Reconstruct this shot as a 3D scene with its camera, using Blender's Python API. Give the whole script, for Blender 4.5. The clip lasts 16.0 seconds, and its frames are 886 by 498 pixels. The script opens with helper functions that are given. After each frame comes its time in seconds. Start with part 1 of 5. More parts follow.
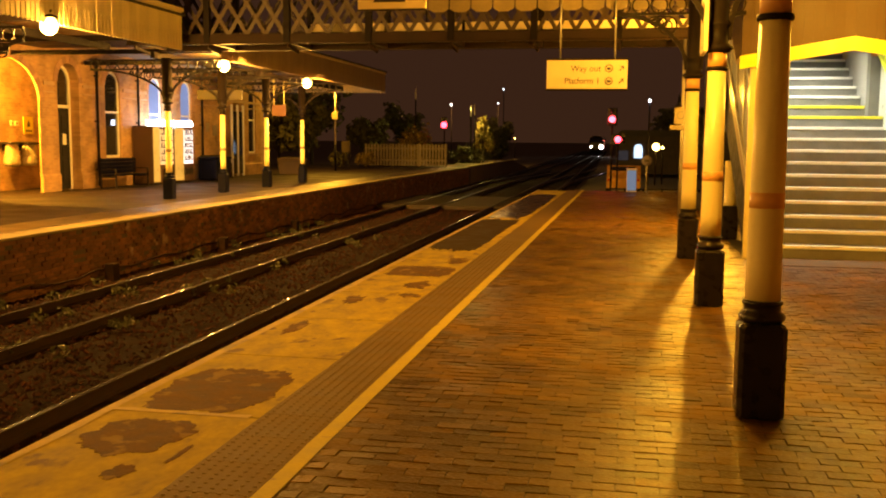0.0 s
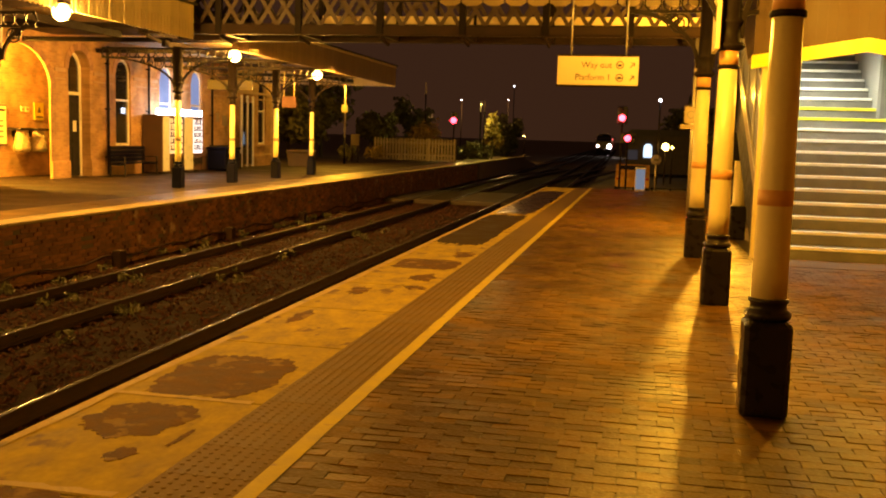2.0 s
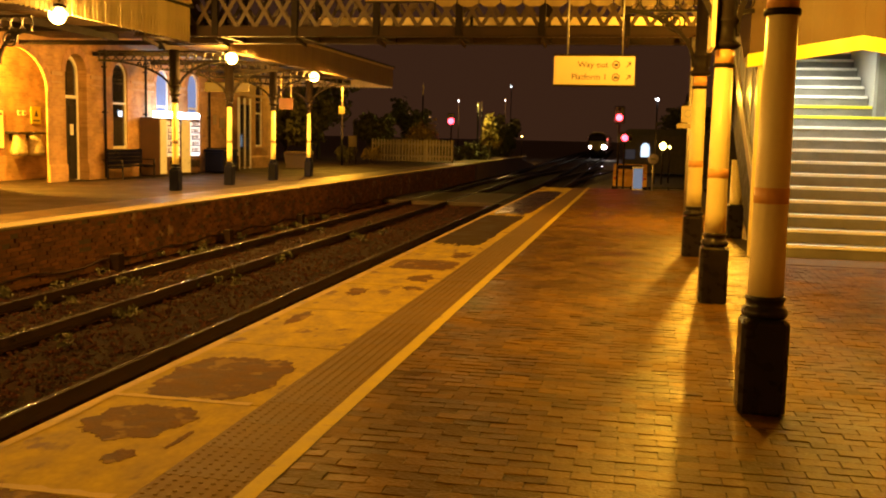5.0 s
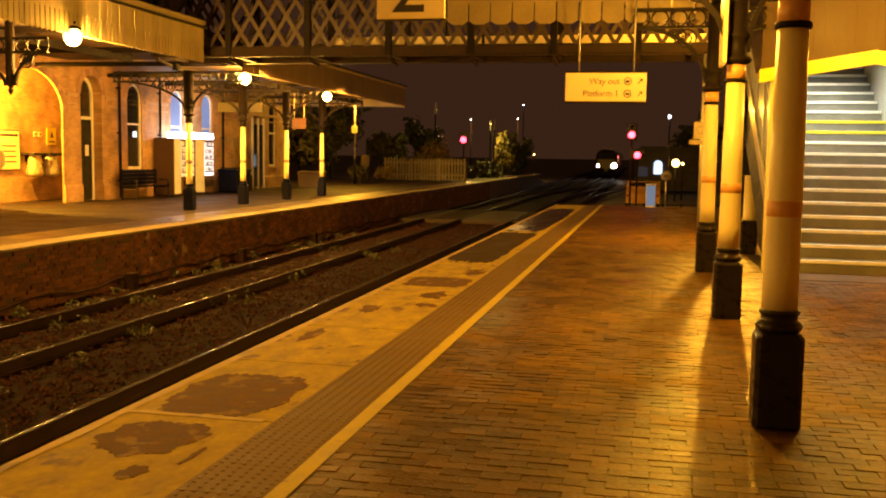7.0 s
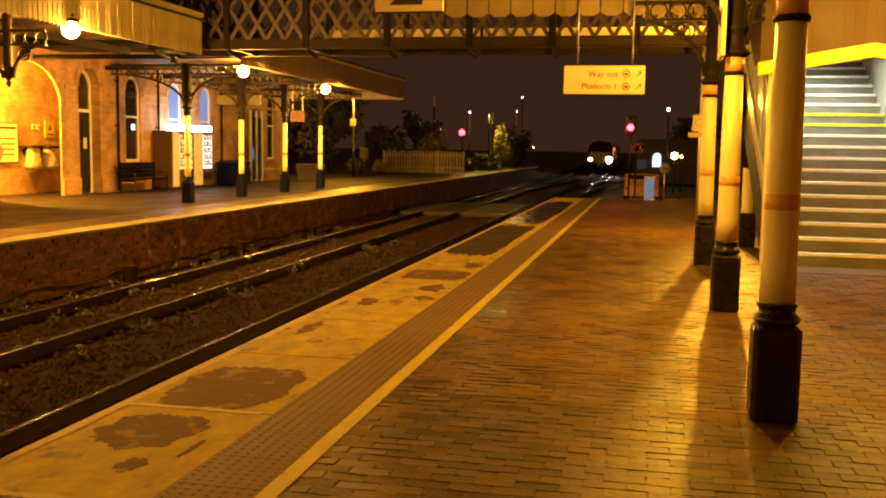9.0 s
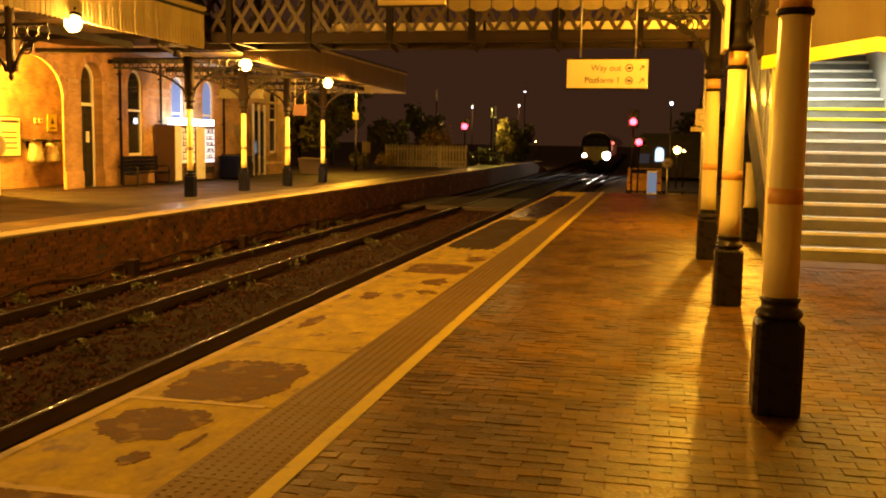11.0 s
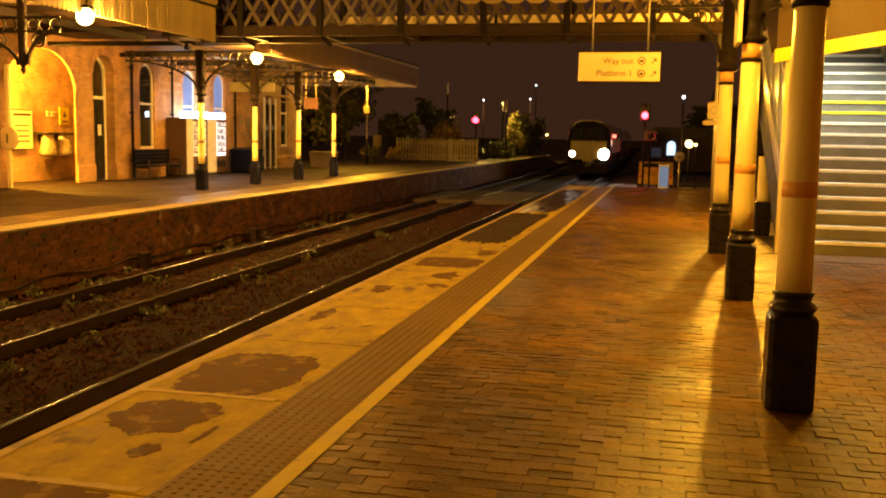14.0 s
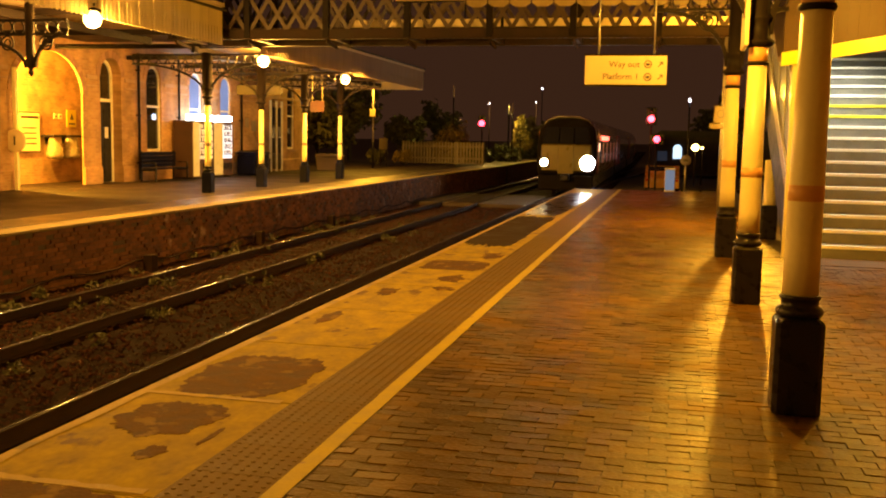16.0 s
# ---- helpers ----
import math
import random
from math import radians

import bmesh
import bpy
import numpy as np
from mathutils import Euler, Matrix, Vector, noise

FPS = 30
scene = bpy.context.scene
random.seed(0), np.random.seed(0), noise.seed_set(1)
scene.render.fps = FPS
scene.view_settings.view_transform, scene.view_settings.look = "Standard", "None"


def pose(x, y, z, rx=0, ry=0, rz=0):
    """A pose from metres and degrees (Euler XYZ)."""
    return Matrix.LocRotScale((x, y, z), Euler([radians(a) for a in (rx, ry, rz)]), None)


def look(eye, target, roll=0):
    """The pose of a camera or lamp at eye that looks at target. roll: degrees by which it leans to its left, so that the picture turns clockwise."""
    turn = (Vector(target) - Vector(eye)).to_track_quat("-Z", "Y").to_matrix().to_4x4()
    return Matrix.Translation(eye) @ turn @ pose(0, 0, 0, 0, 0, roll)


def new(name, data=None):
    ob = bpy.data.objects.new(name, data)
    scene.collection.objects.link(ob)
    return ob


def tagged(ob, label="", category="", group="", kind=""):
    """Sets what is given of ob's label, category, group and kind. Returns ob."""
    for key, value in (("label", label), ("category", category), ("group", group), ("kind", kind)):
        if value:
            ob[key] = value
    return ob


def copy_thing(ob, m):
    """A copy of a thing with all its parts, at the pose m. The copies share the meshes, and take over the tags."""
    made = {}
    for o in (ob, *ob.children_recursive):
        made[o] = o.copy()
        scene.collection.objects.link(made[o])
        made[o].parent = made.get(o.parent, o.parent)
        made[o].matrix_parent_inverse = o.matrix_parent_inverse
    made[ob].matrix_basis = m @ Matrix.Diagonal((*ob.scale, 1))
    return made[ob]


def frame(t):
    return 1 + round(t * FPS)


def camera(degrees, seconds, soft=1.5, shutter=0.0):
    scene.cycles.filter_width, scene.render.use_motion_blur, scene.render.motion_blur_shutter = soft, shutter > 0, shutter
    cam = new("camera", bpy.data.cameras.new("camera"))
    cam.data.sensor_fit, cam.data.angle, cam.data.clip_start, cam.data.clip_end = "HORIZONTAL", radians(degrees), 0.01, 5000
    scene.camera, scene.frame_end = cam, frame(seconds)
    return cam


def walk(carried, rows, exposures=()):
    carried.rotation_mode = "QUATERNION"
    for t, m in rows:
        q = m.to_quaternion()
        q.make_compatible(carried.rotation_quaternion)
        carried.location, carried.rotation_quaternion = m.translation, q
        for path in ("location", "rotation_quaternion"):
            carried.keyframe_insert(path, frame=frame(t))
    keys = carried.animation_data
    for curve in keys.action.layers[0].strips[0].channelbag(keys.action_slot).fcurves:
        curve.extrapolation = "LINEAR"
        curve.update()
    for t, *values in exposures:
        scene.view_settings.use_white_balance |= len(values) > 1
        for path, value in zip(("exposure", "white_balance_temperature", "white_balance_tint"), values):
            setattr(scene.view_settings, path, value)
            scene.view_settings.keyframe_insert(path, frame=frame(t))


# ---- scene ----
cam = camera(49.2, 16.0, soft=2.0)
PATH = [
    (0, (-0.298, -0.575, 1.709), (-0.678, 1.375, 1.485), 0.5),
    (0.5, (-0.301, -0.565, 1.707), (-0.679, 1.386, 1.48), 0.9),
    (1, (-0.296, -0.571, 1.697), (-0.684, 1.381, 1.496), 1.3),
    (1.5, (-0.289, -0.58, 1.682), (-0.678, 1.37, 1.467), 1.5),
    (2, (-0.292, -0.568, 1.676), (-0.686, 1.379, 1.443), 1.7),
    (2.5, (-0.286, -0.569, 1.678), (-0.681, 1.377, 1.44), 1.7),
    (3, (-0.289, -0.565, 1.68), (-0.686, 1.38, 1.439), 1.6),
    (3.5, (-0.285, -0.563, 1.679), (-0.674, 1.384, 1.436), 1.5),
    (4, (-0.287, -0.567, 1.677), (-0.667, 1.381, 1.433), 1.5),
    (6.5, (-0.273, -0.581, 1.657), (-0.689, 1.366, 1.46), 0.9),
    (7, (-0.274, -0.58, 1.651), (-0.693, 1.366, 1.458), 0.9),
    (7.5, (-0.273, -0.581, 1.651), (-0.696, 1.363, 1.451), 0.8),
    (8, (-0.271, -0.576, 1.653), (-0.693, 1.369, 1.45), 0.7),
    (8.5, (-0.272, -0.581, 1.655), (-0.691, 1.364, 1.45), 0.8),
    (9, (-0.271, -0.585, 1.654), (-0.687, 1.361, 1.446), 0.9),
    (11.5, (-0.273, -0.58, 1.652), (-0.696, 1.362, 1.431), 1.0),
    (12, (-0.277, -0.584, 1.654), (-0.705, 1.357, 1.435), 1.0),
    (12.5, (-0.28, -0.577, 1.651), (-0.71, 1.364, 1.432), 1.0),
    (13, (-0.279, -0.565, 1.646), (-0.71, 1.375, 1.421), 1.1),
    (13.5, (-0.276, -0.565, 1.647), (-0.713, 1.373, 1.416), 1.0),
    (14, (-0.279, -0.561, 1.645), (-0.72, 1.375, 1.412), 1.0),
    (14.5, (-0.273, -0.572, 1.651), (-0.718, 1.364, 1.421), 1.0),
    (15, (-0.281, -0.565, 1.646), (-0.728, 1.371, 1.416), 1.1),
    (15.5, (-0.281, -0.56, 1.644), (-0.731, 1.375, 1.411), 1.1),
    (16, (-0.28, -0.563, 1.644), (-0.733, 1.372, 1.417), 1.1),
]
walk(cam, [(t, look(eye, target, roll)) for t, eye, target, roll in PATH])

# ---- world and lights ----
SODIUM = (1.0, 0.45, 0.03)
world = bpy.data.worlds.new("night_sky")
scene.world = world
world.use_nodes = True
bg = world.node_tree.nodes["Background"]
bg.inputs[0].default_value = (0.028, 0.0112, 0.0054, 1)
bg.inputs[1].default_value = 1.4


def point(name, at, watts, colour=SODIUM, radius=0.12):
    d = bpy.data.lights.new(name, "POINT")
    d.energy, d.color, d.shadow_soft_size = watts, colour, radius
    ob = new(name, d)
    ob.location = at
    return ob


def panel_light(name, at, target, watts, sx, sy, colour):
    d = bpy.data.lights.new(name, "AREA")
    d.energy, d.color, d.shape, d.size, d.size_y = watts, colour, "RECTANGLE", sx, sy
    ob = new(name, d)
    d.spread = math.radians(115)
    ob.matrix_world = look(at, target)
    return ob


# lanterns on the far canopy, near canopy, porch, footbridge
# first two lie out of view, added so the row lights the tracks
FAR_LAMPS = [(-11.32, 0.5, 3.77), (-11.32, 8.55, 3.77), (-11.32, 16.46, 3.81), (-11.67, 25.33, 3.73), (-11.67, 32.4, 3.67)]
for p in FAR_LAMPS:
    point("sodium_light", (p[0], p[1], p[2] - 0.26), 1700 if p[1] < 10 else 2150, (1.0, 0.46, 0.06), radius=0.17)
NEAR_LAMPS = [(1.24, 19.6, 2.85), (-0.2, 8.2, 3.6), (2.8, 12.1, 3.75), (0.5, -1.8, 3.7), (-0.3, 12.3, 3.93)]
for p, w in zip(NEAR_LAMPS, (1450, 520, 490, 460, 160)):
    point("sodium_light", (p[0], p[1], p[2] - 0.24), w, radius=0.07)
PORCH_LAMP = (-18.85, 23.4, 4.0)
point("sodium_light", (PORCH_LAMP[0], PORCH_LAMP[1], PORCH_LAMP[2] - 0.2), 6500, radius=0.1)
# assumed lamp on the platform pole, added to light the fence and shrubs
point("sodium_light", (-16.14, 49.4, 5.3), 2200)
BRIDGE_LAMPS = [(0.2, 23.3, 6.2), (-5.6, 23.3, 6.2)]
for p, w in zip(BRIDGE_LAMPS, (1100, 40)):
    point("sodium_light", (p[0], p[1], p[2] - 0.22), w)
panel_light("stair_light", (2.65, 17.9, 4.27), (2.65, 17.95, 2.0), 250, 0.25, 3.0, (1.0, 0.93, 0.68))


# ---- mesh helpers ----
class G:
    def __init__(self):
        self.v, self.f, self.s = [], [], []

    def add(self, verts, faces, smooth=False):
        n = len(self.v)
        self.v += [tuple(p) for p in verts]
        self.f += [tuple(n + i for i in f) for f in faces]
        self.s += [smooth] * len(faces)
        return self

    def box(self, x0, x1, y0, y1, z0, z1):
        v = [(x, y, z) for z in (z0, z1) for y in (y0, y1) for x in (x0, x1)]
        return self.add(v, [(0, 2, 3, 1), (4, 5, 7, 6), (0, 1, 5, 4), (2, 6, 7, 3), (0, 4, 6, 2), (1, 3, 7, 5)])

    def cbox(self, x0, x1, y0, y1, z0, z1, c=0.02):
        """A box with chamfered edges."""
        bm = bmesh.new()
        bmesh.ops.create_cube(bm, size=1)
        for v in bm.verts:
            v.co = ((x0 + x1) / 2 + v.co.x * (x1 - x0), (y0 + y1) / 2 + v.co.y * (y1 - y0), (z0 + z1) / 2 + v.co.z * (z1 - z0))
        bmesh.ops.bevel(bm, geom=bm.edges[:], offset=c, segments=2, affect="EDGES", profile=0.5)
        bm.verts.index_update()
        self.add([v.co[:] for v in bm.verts], [[v.index for v in f.verts] for f in bm.faces])
        bm.free()
        return self

    def lathe(self, prof, x=0, y=0, z=0, n=20, smooth=True, turn=0.0):
        v, f = [], []
        for r, h in prof:
            v += [(x + r * math.cos(turn + math.tau * i / n), y + r * math.sin(turn + math.tau * i / n), z + h) for i in range(n)]
        for k in range(len(prof) - 1):
            f += [(k * n + i, k * n + (i + 1) % n, (k + 1) * n + (i + 1) % n, (k + 1) * n + i) for i in range(n)]
        f += [tuple(range(n))[::-1], tuple((len(prof) - 1) * n + i for i in range(n))]
        return self.add(v, f, smooth)

    def tube(self, pts, r, n=8):
        pts = [Vector(p) for p in pts]
        v, f = [], []
        for i, p in enumerate(pts):
            d = (pts[min(i + 1, len(pts) - 1)] - pts[max(i - 1, 0)]).normalized()
            a = d.cross(Vector((0, 0, 1)) if abs(d.z) < 0.9 else Vector((0, 1, 0))).normalized()
            b = d.cross(a)
            v += [tuple(p + r * (math.cos(math.tau * k / n) * a + math.sin(math.tau * k / n) * b)) for k in range(n)]
        for i in range(len(pts) - 1):
            f += [(i * n + k, i * n + (k + 1) % n, (i + 1) * n + (k + 1) % n, (i + 1) * n + k) for k in range(n)]
        f += [tuple(range(n))[::-1], tuple((len(pts) - 1) * n + k for k in range(n))]
        return self.add(v, f, True)

    def bar(self, a, b, w, h):
        """A straight bar of section w by h from a to b."""
        a, b = Vector(a), Vector(b)
        d = (b - a).normalized()
        s = d.cross(Vector((0, 0, 1)) if abs(d.z) < 0.95 else Vector((0, 1, 0))).normalized() * w / 2
        u = s.cross(d).normalized() * h / 2
        v = [p + i * s + j * u for p in (a, b) for i, j in ((-1, -1), (1, -1), (1, 1), (-1, 1))]
        return self.add(v, [(0, 1, 2, 3), (7, 6, 5, 4), (0, 4, 5, 1), (1, 5, 6, 2), (2, 6, 7, 3), (3, 7, 4, 0)])

    def prism(self, poly, axis, a, b):
        """A polygon in the plane across the axis ("x": y, z; "y": x, z; "z": x, y), drawn out from a to b."""
        def at(p, c):
            return {"x": (c, p[0], p[1]), "y": (p[0], c, p[1]), "z": (p[0], p[1], c)}[axis]
        n = len(poly)
        v = [at(p, a) for p in poly] + [at(p, b) for p in poly]
        return self.add(v, [tuple(range(n))[::-1], tuple(range(n, 2 * n))] + [(i, (i + 1) % n, n + (i + 1) % n, n + i) for i in range(n)])

    def ball(self, c, r, n=10, m=7, squash=1.0):
        prof = [(max(r * math.sin(math.pi * k / m), 0.001), -r * squash * math.cos(math.pi * k / m)) for k in range(m + 1)]
        return self.lathe(prof, c[0], c[1], c[2], n)

    def ring(self, c, r, t, axis="y", w=0.03, n=16):
        """A flat ring of mean radius r, bar thickness t and depth w, facing the axis."""
        v, f = [], []
        for i in range(n):
            a = math.tau * i / n
            for rr in (r - t / 2, r + t / 2):
                for d in (-w / 2, w / 2):
                    p = (rr * math.cos(a), rr * math.sin(a))
                    v.append((c[0] + p[0], c[1] + d, c[2] + p[1]) if axis == "y" else (c[0] + d, c[1] + p[0], c[2] + p[1]))
        for i in range(n):
            a, b = 4 * i, 4 * ((i + 1) % n)
            f += [(a, b, b + 1, a + 1), (a + 2, a + 3, b + 3, b + 2), (a, a + 2, b + 2, b), (a + 1, b + 1, b + 3, a + 3)]
        return self.add(v, f)

    def mesh(self, name, material):
        me = bpy.data.meshes.new(name)
        me.from_pydata(self.v, [], self.f)
        bm = bmesh.new()
        bm.from_mesh(me)
        if len(bm.faces) < 20000:
            bmesh.ops.recalc_face_normals(bm, faces=bm.faces[:])
            bm.to_mesh(me)
        bm.free()
        me.polygons.foreach_set("use_smooth", self.s)
        me.materials.append(material)
        return me


def part(name, g, material, parent=None, label=""):
    ob = new(name, g.mesh(name, material))
    if parent is not None:
        ob.parent = parent
    return tagged(ob, label)


def thing(name, at, label, category, group="", kind=""):
    ob = new(name)
    ob.location = at
    ob.empty_display_size = 0.1
    return tagged(ob, label, category, group, kind)


def structure(name, g, material, label, category):
    return tagged(part(name, g, material), label, category, kind="structure")


def wpart(name, g, material, parent, label=""):
    """A part whose mesh is written in world places, under a thing that stands away from the origin."""
    o = parent.location if parent.parent is None else Vector((0, 0, 0))
    if parent.parent is None:
        g.v = [(a - o.x, b - o.y, c - o.z) for a, b, c in g.v]
    else:
        q = parent
        while q.parent is not None:
            q = q.parent
        g.v = [(a - q.location.x, b - q.location.y, c - q.location.z) for a, b, c in g.v]
    return part(name, g, material, parent, label)


# ---- materials ----
def mat(name, c1, c2=None, rough=0.6, metal=0.0, scale=3.0, fine=60.0, bump=0.25, rnd="", spread=0.35, rvar=0.12, dist=0.01, stain=None, stain_scale=0.7, stain_at=0.56, stain_rough=None, vec_scale=(1, 1, 1), spec=0.5):
    m = bpy.data.materials.new(name)
    m.use_nodes = True
    nt = m.node_tree
    b = nt.nodes["Principled BSDF"]
    c2 = c2 or tuple(0.7 * c for c in c1)
    tc = nt.nodes.new("ShaderNodeTexCoord")
    mp = nt.nodes.new("ShaderNodeMapping")
    mp.inputs["Scale"].default_value = vec_scale
    nt.links.new(tc.outputs["Object"], mp.inputs[0])

    def noise_node(sc, detail):
        n = nt.nodes.new("ShaderNodeTexNoise")
        n.inputs["Scale"].default_value, n.inputs["Detail"].default_value = sc, detail
        nt.links.new(mp.outputs[0], n.inputs["Vector"])
        return n

    big, small = noise_node(scale, 4), noise_node(fine, 3)
    mix = nt.nodes.new("ShaderNodeMath")
    mix.operation = "MULTIPLY_ADD"
    nt.links.new(small.outputs[0], mix.inputs[0])
    mix.inputs[1].default_value = 0.4
    sub = nt.nodes.new("ShaderNodeMath")
    sub.operation = "MULTIPLY_ADD"
    nt.links.new(big.outputs[0], sub.inputs[0])
    sub.inputs[1].default_value, sub.inputs[2].default_value = 1.1, -0.25
    nt.links.new(sub.outputs[0], mix.inputs[2])
    ramp = nt.nodes.new("ShaderNodeValToRGB")
    ramp.color_ramp.elements[0].position, ramp.color_ramp.elements[1].position = 0.25, 0.75
    ramp.color_ramp.elements[0].color, ramp.color_ramp.elements[1].color = (*c2, 1), (*c1, 1)
    nt.links.new(mix.outputs[0], ramp.inputs[0])
    colour = ramp.outputs[0]
    if rnd:
        src = nt.nodes.new("ShaderNodeObjectInfo" if rnd == "object" else "ShaderNodeNewGeometry")
        mr = nt.nodes.new("ShaderNodeMapRange")
        mr.inputs["To Min"].default_value, mr.inputs["To Max"].default_value = 1 - spread, 1 + spread * 0.6
        nt.links.new(src.outputs["Random" if rnd == "object" else "Random Per Island"], mr.inputs["Value"])
        hs = nt.nodes.new("ShaderNodeHueSaturation")
        nt.links.new(mr.outputs[0], hs.inputs["Value"])
        nt.links.new(colour, hs.inputs["Color"])
        colour = hs.outputs[0]
    rr = nt.nodes.new("ShaderNodeMapRange")
    rr.inputs["From Min"].default_value, rr.inputs["From Max"].default_value = 0.3, 0.7
    rr.inputs["To Min"].default_value, rr.inputs["To Max"].default_value = max(rough - rvar, 0.03), min(rough + rvar, 1)
    nt.links.new(big.outputs[0], rr.inputs["Value"])
    rough_out = rr.outputs[0]
    if stain:
        st = noise_node(stain_scale, 6)
        sr = nt.nodes.new("ShaderNodeMapRange")
        sr.inputs["From Min"].default_value, sr.inputs["From Max"].default_value = stain_at, stain_at + 0.06
        nt.links.new(st.outputs[0], sr.inputs["Value"])
        mc = nt.nodes.new("ShaderNodeMixRGB")
        nt.links.new(sr.outputs[0], mc.inputs[0])
        nt.links.new(colour, mc.inputs[1])
        mc.inputs[2].default_value = (*stain, 1)
        colour = mc.outputs[0]
        if stain_rough is not None:
            mrr = nt.nodes.new("ShaderNodeMix")
            nt.links.new(sr.outputs[0], mrr.inputs[0])
            nt.links.new(rough_out, mrr.inputs[2])
            mrr.inputs[3].default_value = stain_rough
            rough_out = mrr.outputs[0]
    nt.links.new(colour, b.inputs["Base Color"])
    nt.links.new(rough_out, b.inputs["Roughness"])
    b.inputs["Metallic"].default_value = metal
    b.inputs["Specular IOR Level"].default_value = spec
    if bump:
        bp = nt.nodes.new("ShaderNodeBump")
        bp.inputs["Strength"].default_value, bp.inputs["Distance"].default_value = bump, dist
        nt.links.new(mix.outputs[0], bp.inputs["Height"])
        nt.links.new(bp.outputs[0], b.inputs["Normal"])
    return m


def brick_mat(name, c1, c2, mortar, u="Y", bump=0.5, width=0.225, height=0.075):
    m = bpy.data.materials.new(name)
    m.use_nodes = True
    nt = m.node_tree
    b = nt.nodes["Principled BSDF"]
    tc = nt.nodes.new("ShaderNodeTexCoord")
    sp = nt.nodes.new("ShaderNodeSeparateXYZ")
    cb = nt.nodes.new("ShaderNodeCombineXYZ")
    nt.links.new(tc.outputs["Object"], sp.inputs[0])
    nt.links.new(sp.outputs[u], cb.inputs[0])
    nt.links.new(sp.outputs["Z"], cb.inputs[1])
    br = nt.nodes.new("ShaderNodeTexBrick")
    for k, val in (("Scale", 1.0), ("Mortar Size", 0.006), ("Brick Width", width), ("Row Height", height), ("Bias", -0.1)):
        br.inputs[k].default_value = val
    br.inputs["Color1"].default_value, br.inputs["Color2"].default_value, br.inputs["Mortar"].default_value = (*c1, 1), (*c2, 1), (*mortar, 1)
    nt.links.new(cb.outputs[0], br.inputs["Vector"])
    n = nt.nodes.new("ShaderNodeTexNoise")
    n.inputs["Scale"].default_value, n.inputs["Detail"].default_value = 1.6, 6
    nt.links.new(tc.outputs["Object"], n.inputs["Vector"])
    mr = nt.nodes.new("ShaderNodeMapRange")
    mr.inputs["From Min"].default_value, mr.inputs["From Max"].default_value = 0.3, 0.7
    mr.inputs["To Min"].default_value, mr.inputs["To Max"].default_value = 0.55, 1.2
    nt.links.new(n.outputs[0], mr.inputs[0])
    hs = nt.nodes.new("ShaderNodeHueSaturation")
    nt.links.new(br.outputs[0], hs.inputs["Color"])
    nt.links.new(mr.outputs[0], hs.inputs["Value"])
    nt.links.new(hs.outputs[0], b.inputs["Base Color"])
    b.inputs["Roughness"].default_value = 0.75
    bp = nt.nodes.new("ShaderNodeBump")
    bp.inputs["Strength"].default_value, bp.inputs["Distance"].default_value = bump, 0.01
    bp.invert = True
    nt.links.new(br.outputs["Fac"], bp.inputs["Height"])
    nt.links.new(bp.outputs[0], b.inputs["Normal"])
    return m


def glow(name, colour, strength, base=0.6):
    m = bpy.data.materials.new(name)
    m.use_nodes = True
    b = m.node_tree.nodes["Principled BSDF"]
    b.inputs["Base Color"].default_value = (base, base, base, 1)
    b.inputs["Emission Color"].default_value = (*colour, 1)
    b.inputs["Emission Strength"].default_value = strength
    return m


def glass_mat(name, tint, rough=0.04):
    m = bpy.data.materials.new(name)
    m.use_nodes = True
    b = m.node_tree.nodes["Principled BSDF"]
    b.inputs["Base Color"].default_value = (*tint, 1)
    b.inputs["Roughness"].default_value = rough
    b.inputs["Specular IOR Level"].default_value = 0.9
    return m


PAVER = mat("clay_paver", (0.155, 0.083, 0.006), (0.07, 0.036, 0.003), rough=0.44, scale=1.4, fine=34, bump=0.8, rnd="island", spread=0.5, rvar=0.16, dist=0.018, spec=0.095)
PAVER_ONE = mat("clay_paver_single", (0.155, 0.083, 0.006), (0.07, 0.036, 0.003), rough=0.44, scale=1.4, fine=34, bump=0.8, rnd="object", spread=0.5, rvar=0.16, dist=0.018, spec=0.095)
BEDDING = mat("paver_bedding", (0.07, 0.05, 0.035), (0.04, 0.03, 0.02), rough=0.8, fine=90)
CONCRETE = mat("worn_concrete", (0.47, 0.345, 0.03), (0.22, 0.15, 0.015), rough=0.75, scale=5.5, fine=26, bump=0.4, stain=(0.13, 0.07, 0.022), stain_scale=3.6, stain_at=0.6, stain_rough=0.62, spec=0.15, vec_scale=(1, 0.6, 1))
TACTILE = mat("tactile_concrete", (0.165, 0.1, 0.024), (0.1, 0.06, 0.015), rough=0.65, spec=0.2, scale=2.5, fine=55, rnd="object", spread=0.05)
BLISTER = mat("tactile_blister", (0.185, 0.115, 0.03), (0.14, 0.088, 0.022), rough=0.55, spec=0.25, fine=55)
PATCHM = mat("asphalt_patch", (0.135, 0.06, 0.013), (0.06, 0.026, 0.007), rough=0.75, scale=6, fine=45, bump=0.7, rvar=0.1, stain=(0.2, 0.115, 0.02), stain_scale=5.5, stain_at=0.56, spec=0.15)
WETPATCH = mat("wet_asphalt", (0.04, 0.022, 0.01), (0.022, 0.012, 0.006), rough=0.3, scale=2.5, fine=60, bump=0.3, rvar=0.1, spec=0.1)
DRYPANEL = mat("dark_asphalt_panel", (0.045, 0.025, 0.011), (0.025, 0.014, 0.007), rough=0.75, scale=2.5, fine=60, bump=0.4, spec=0.05)
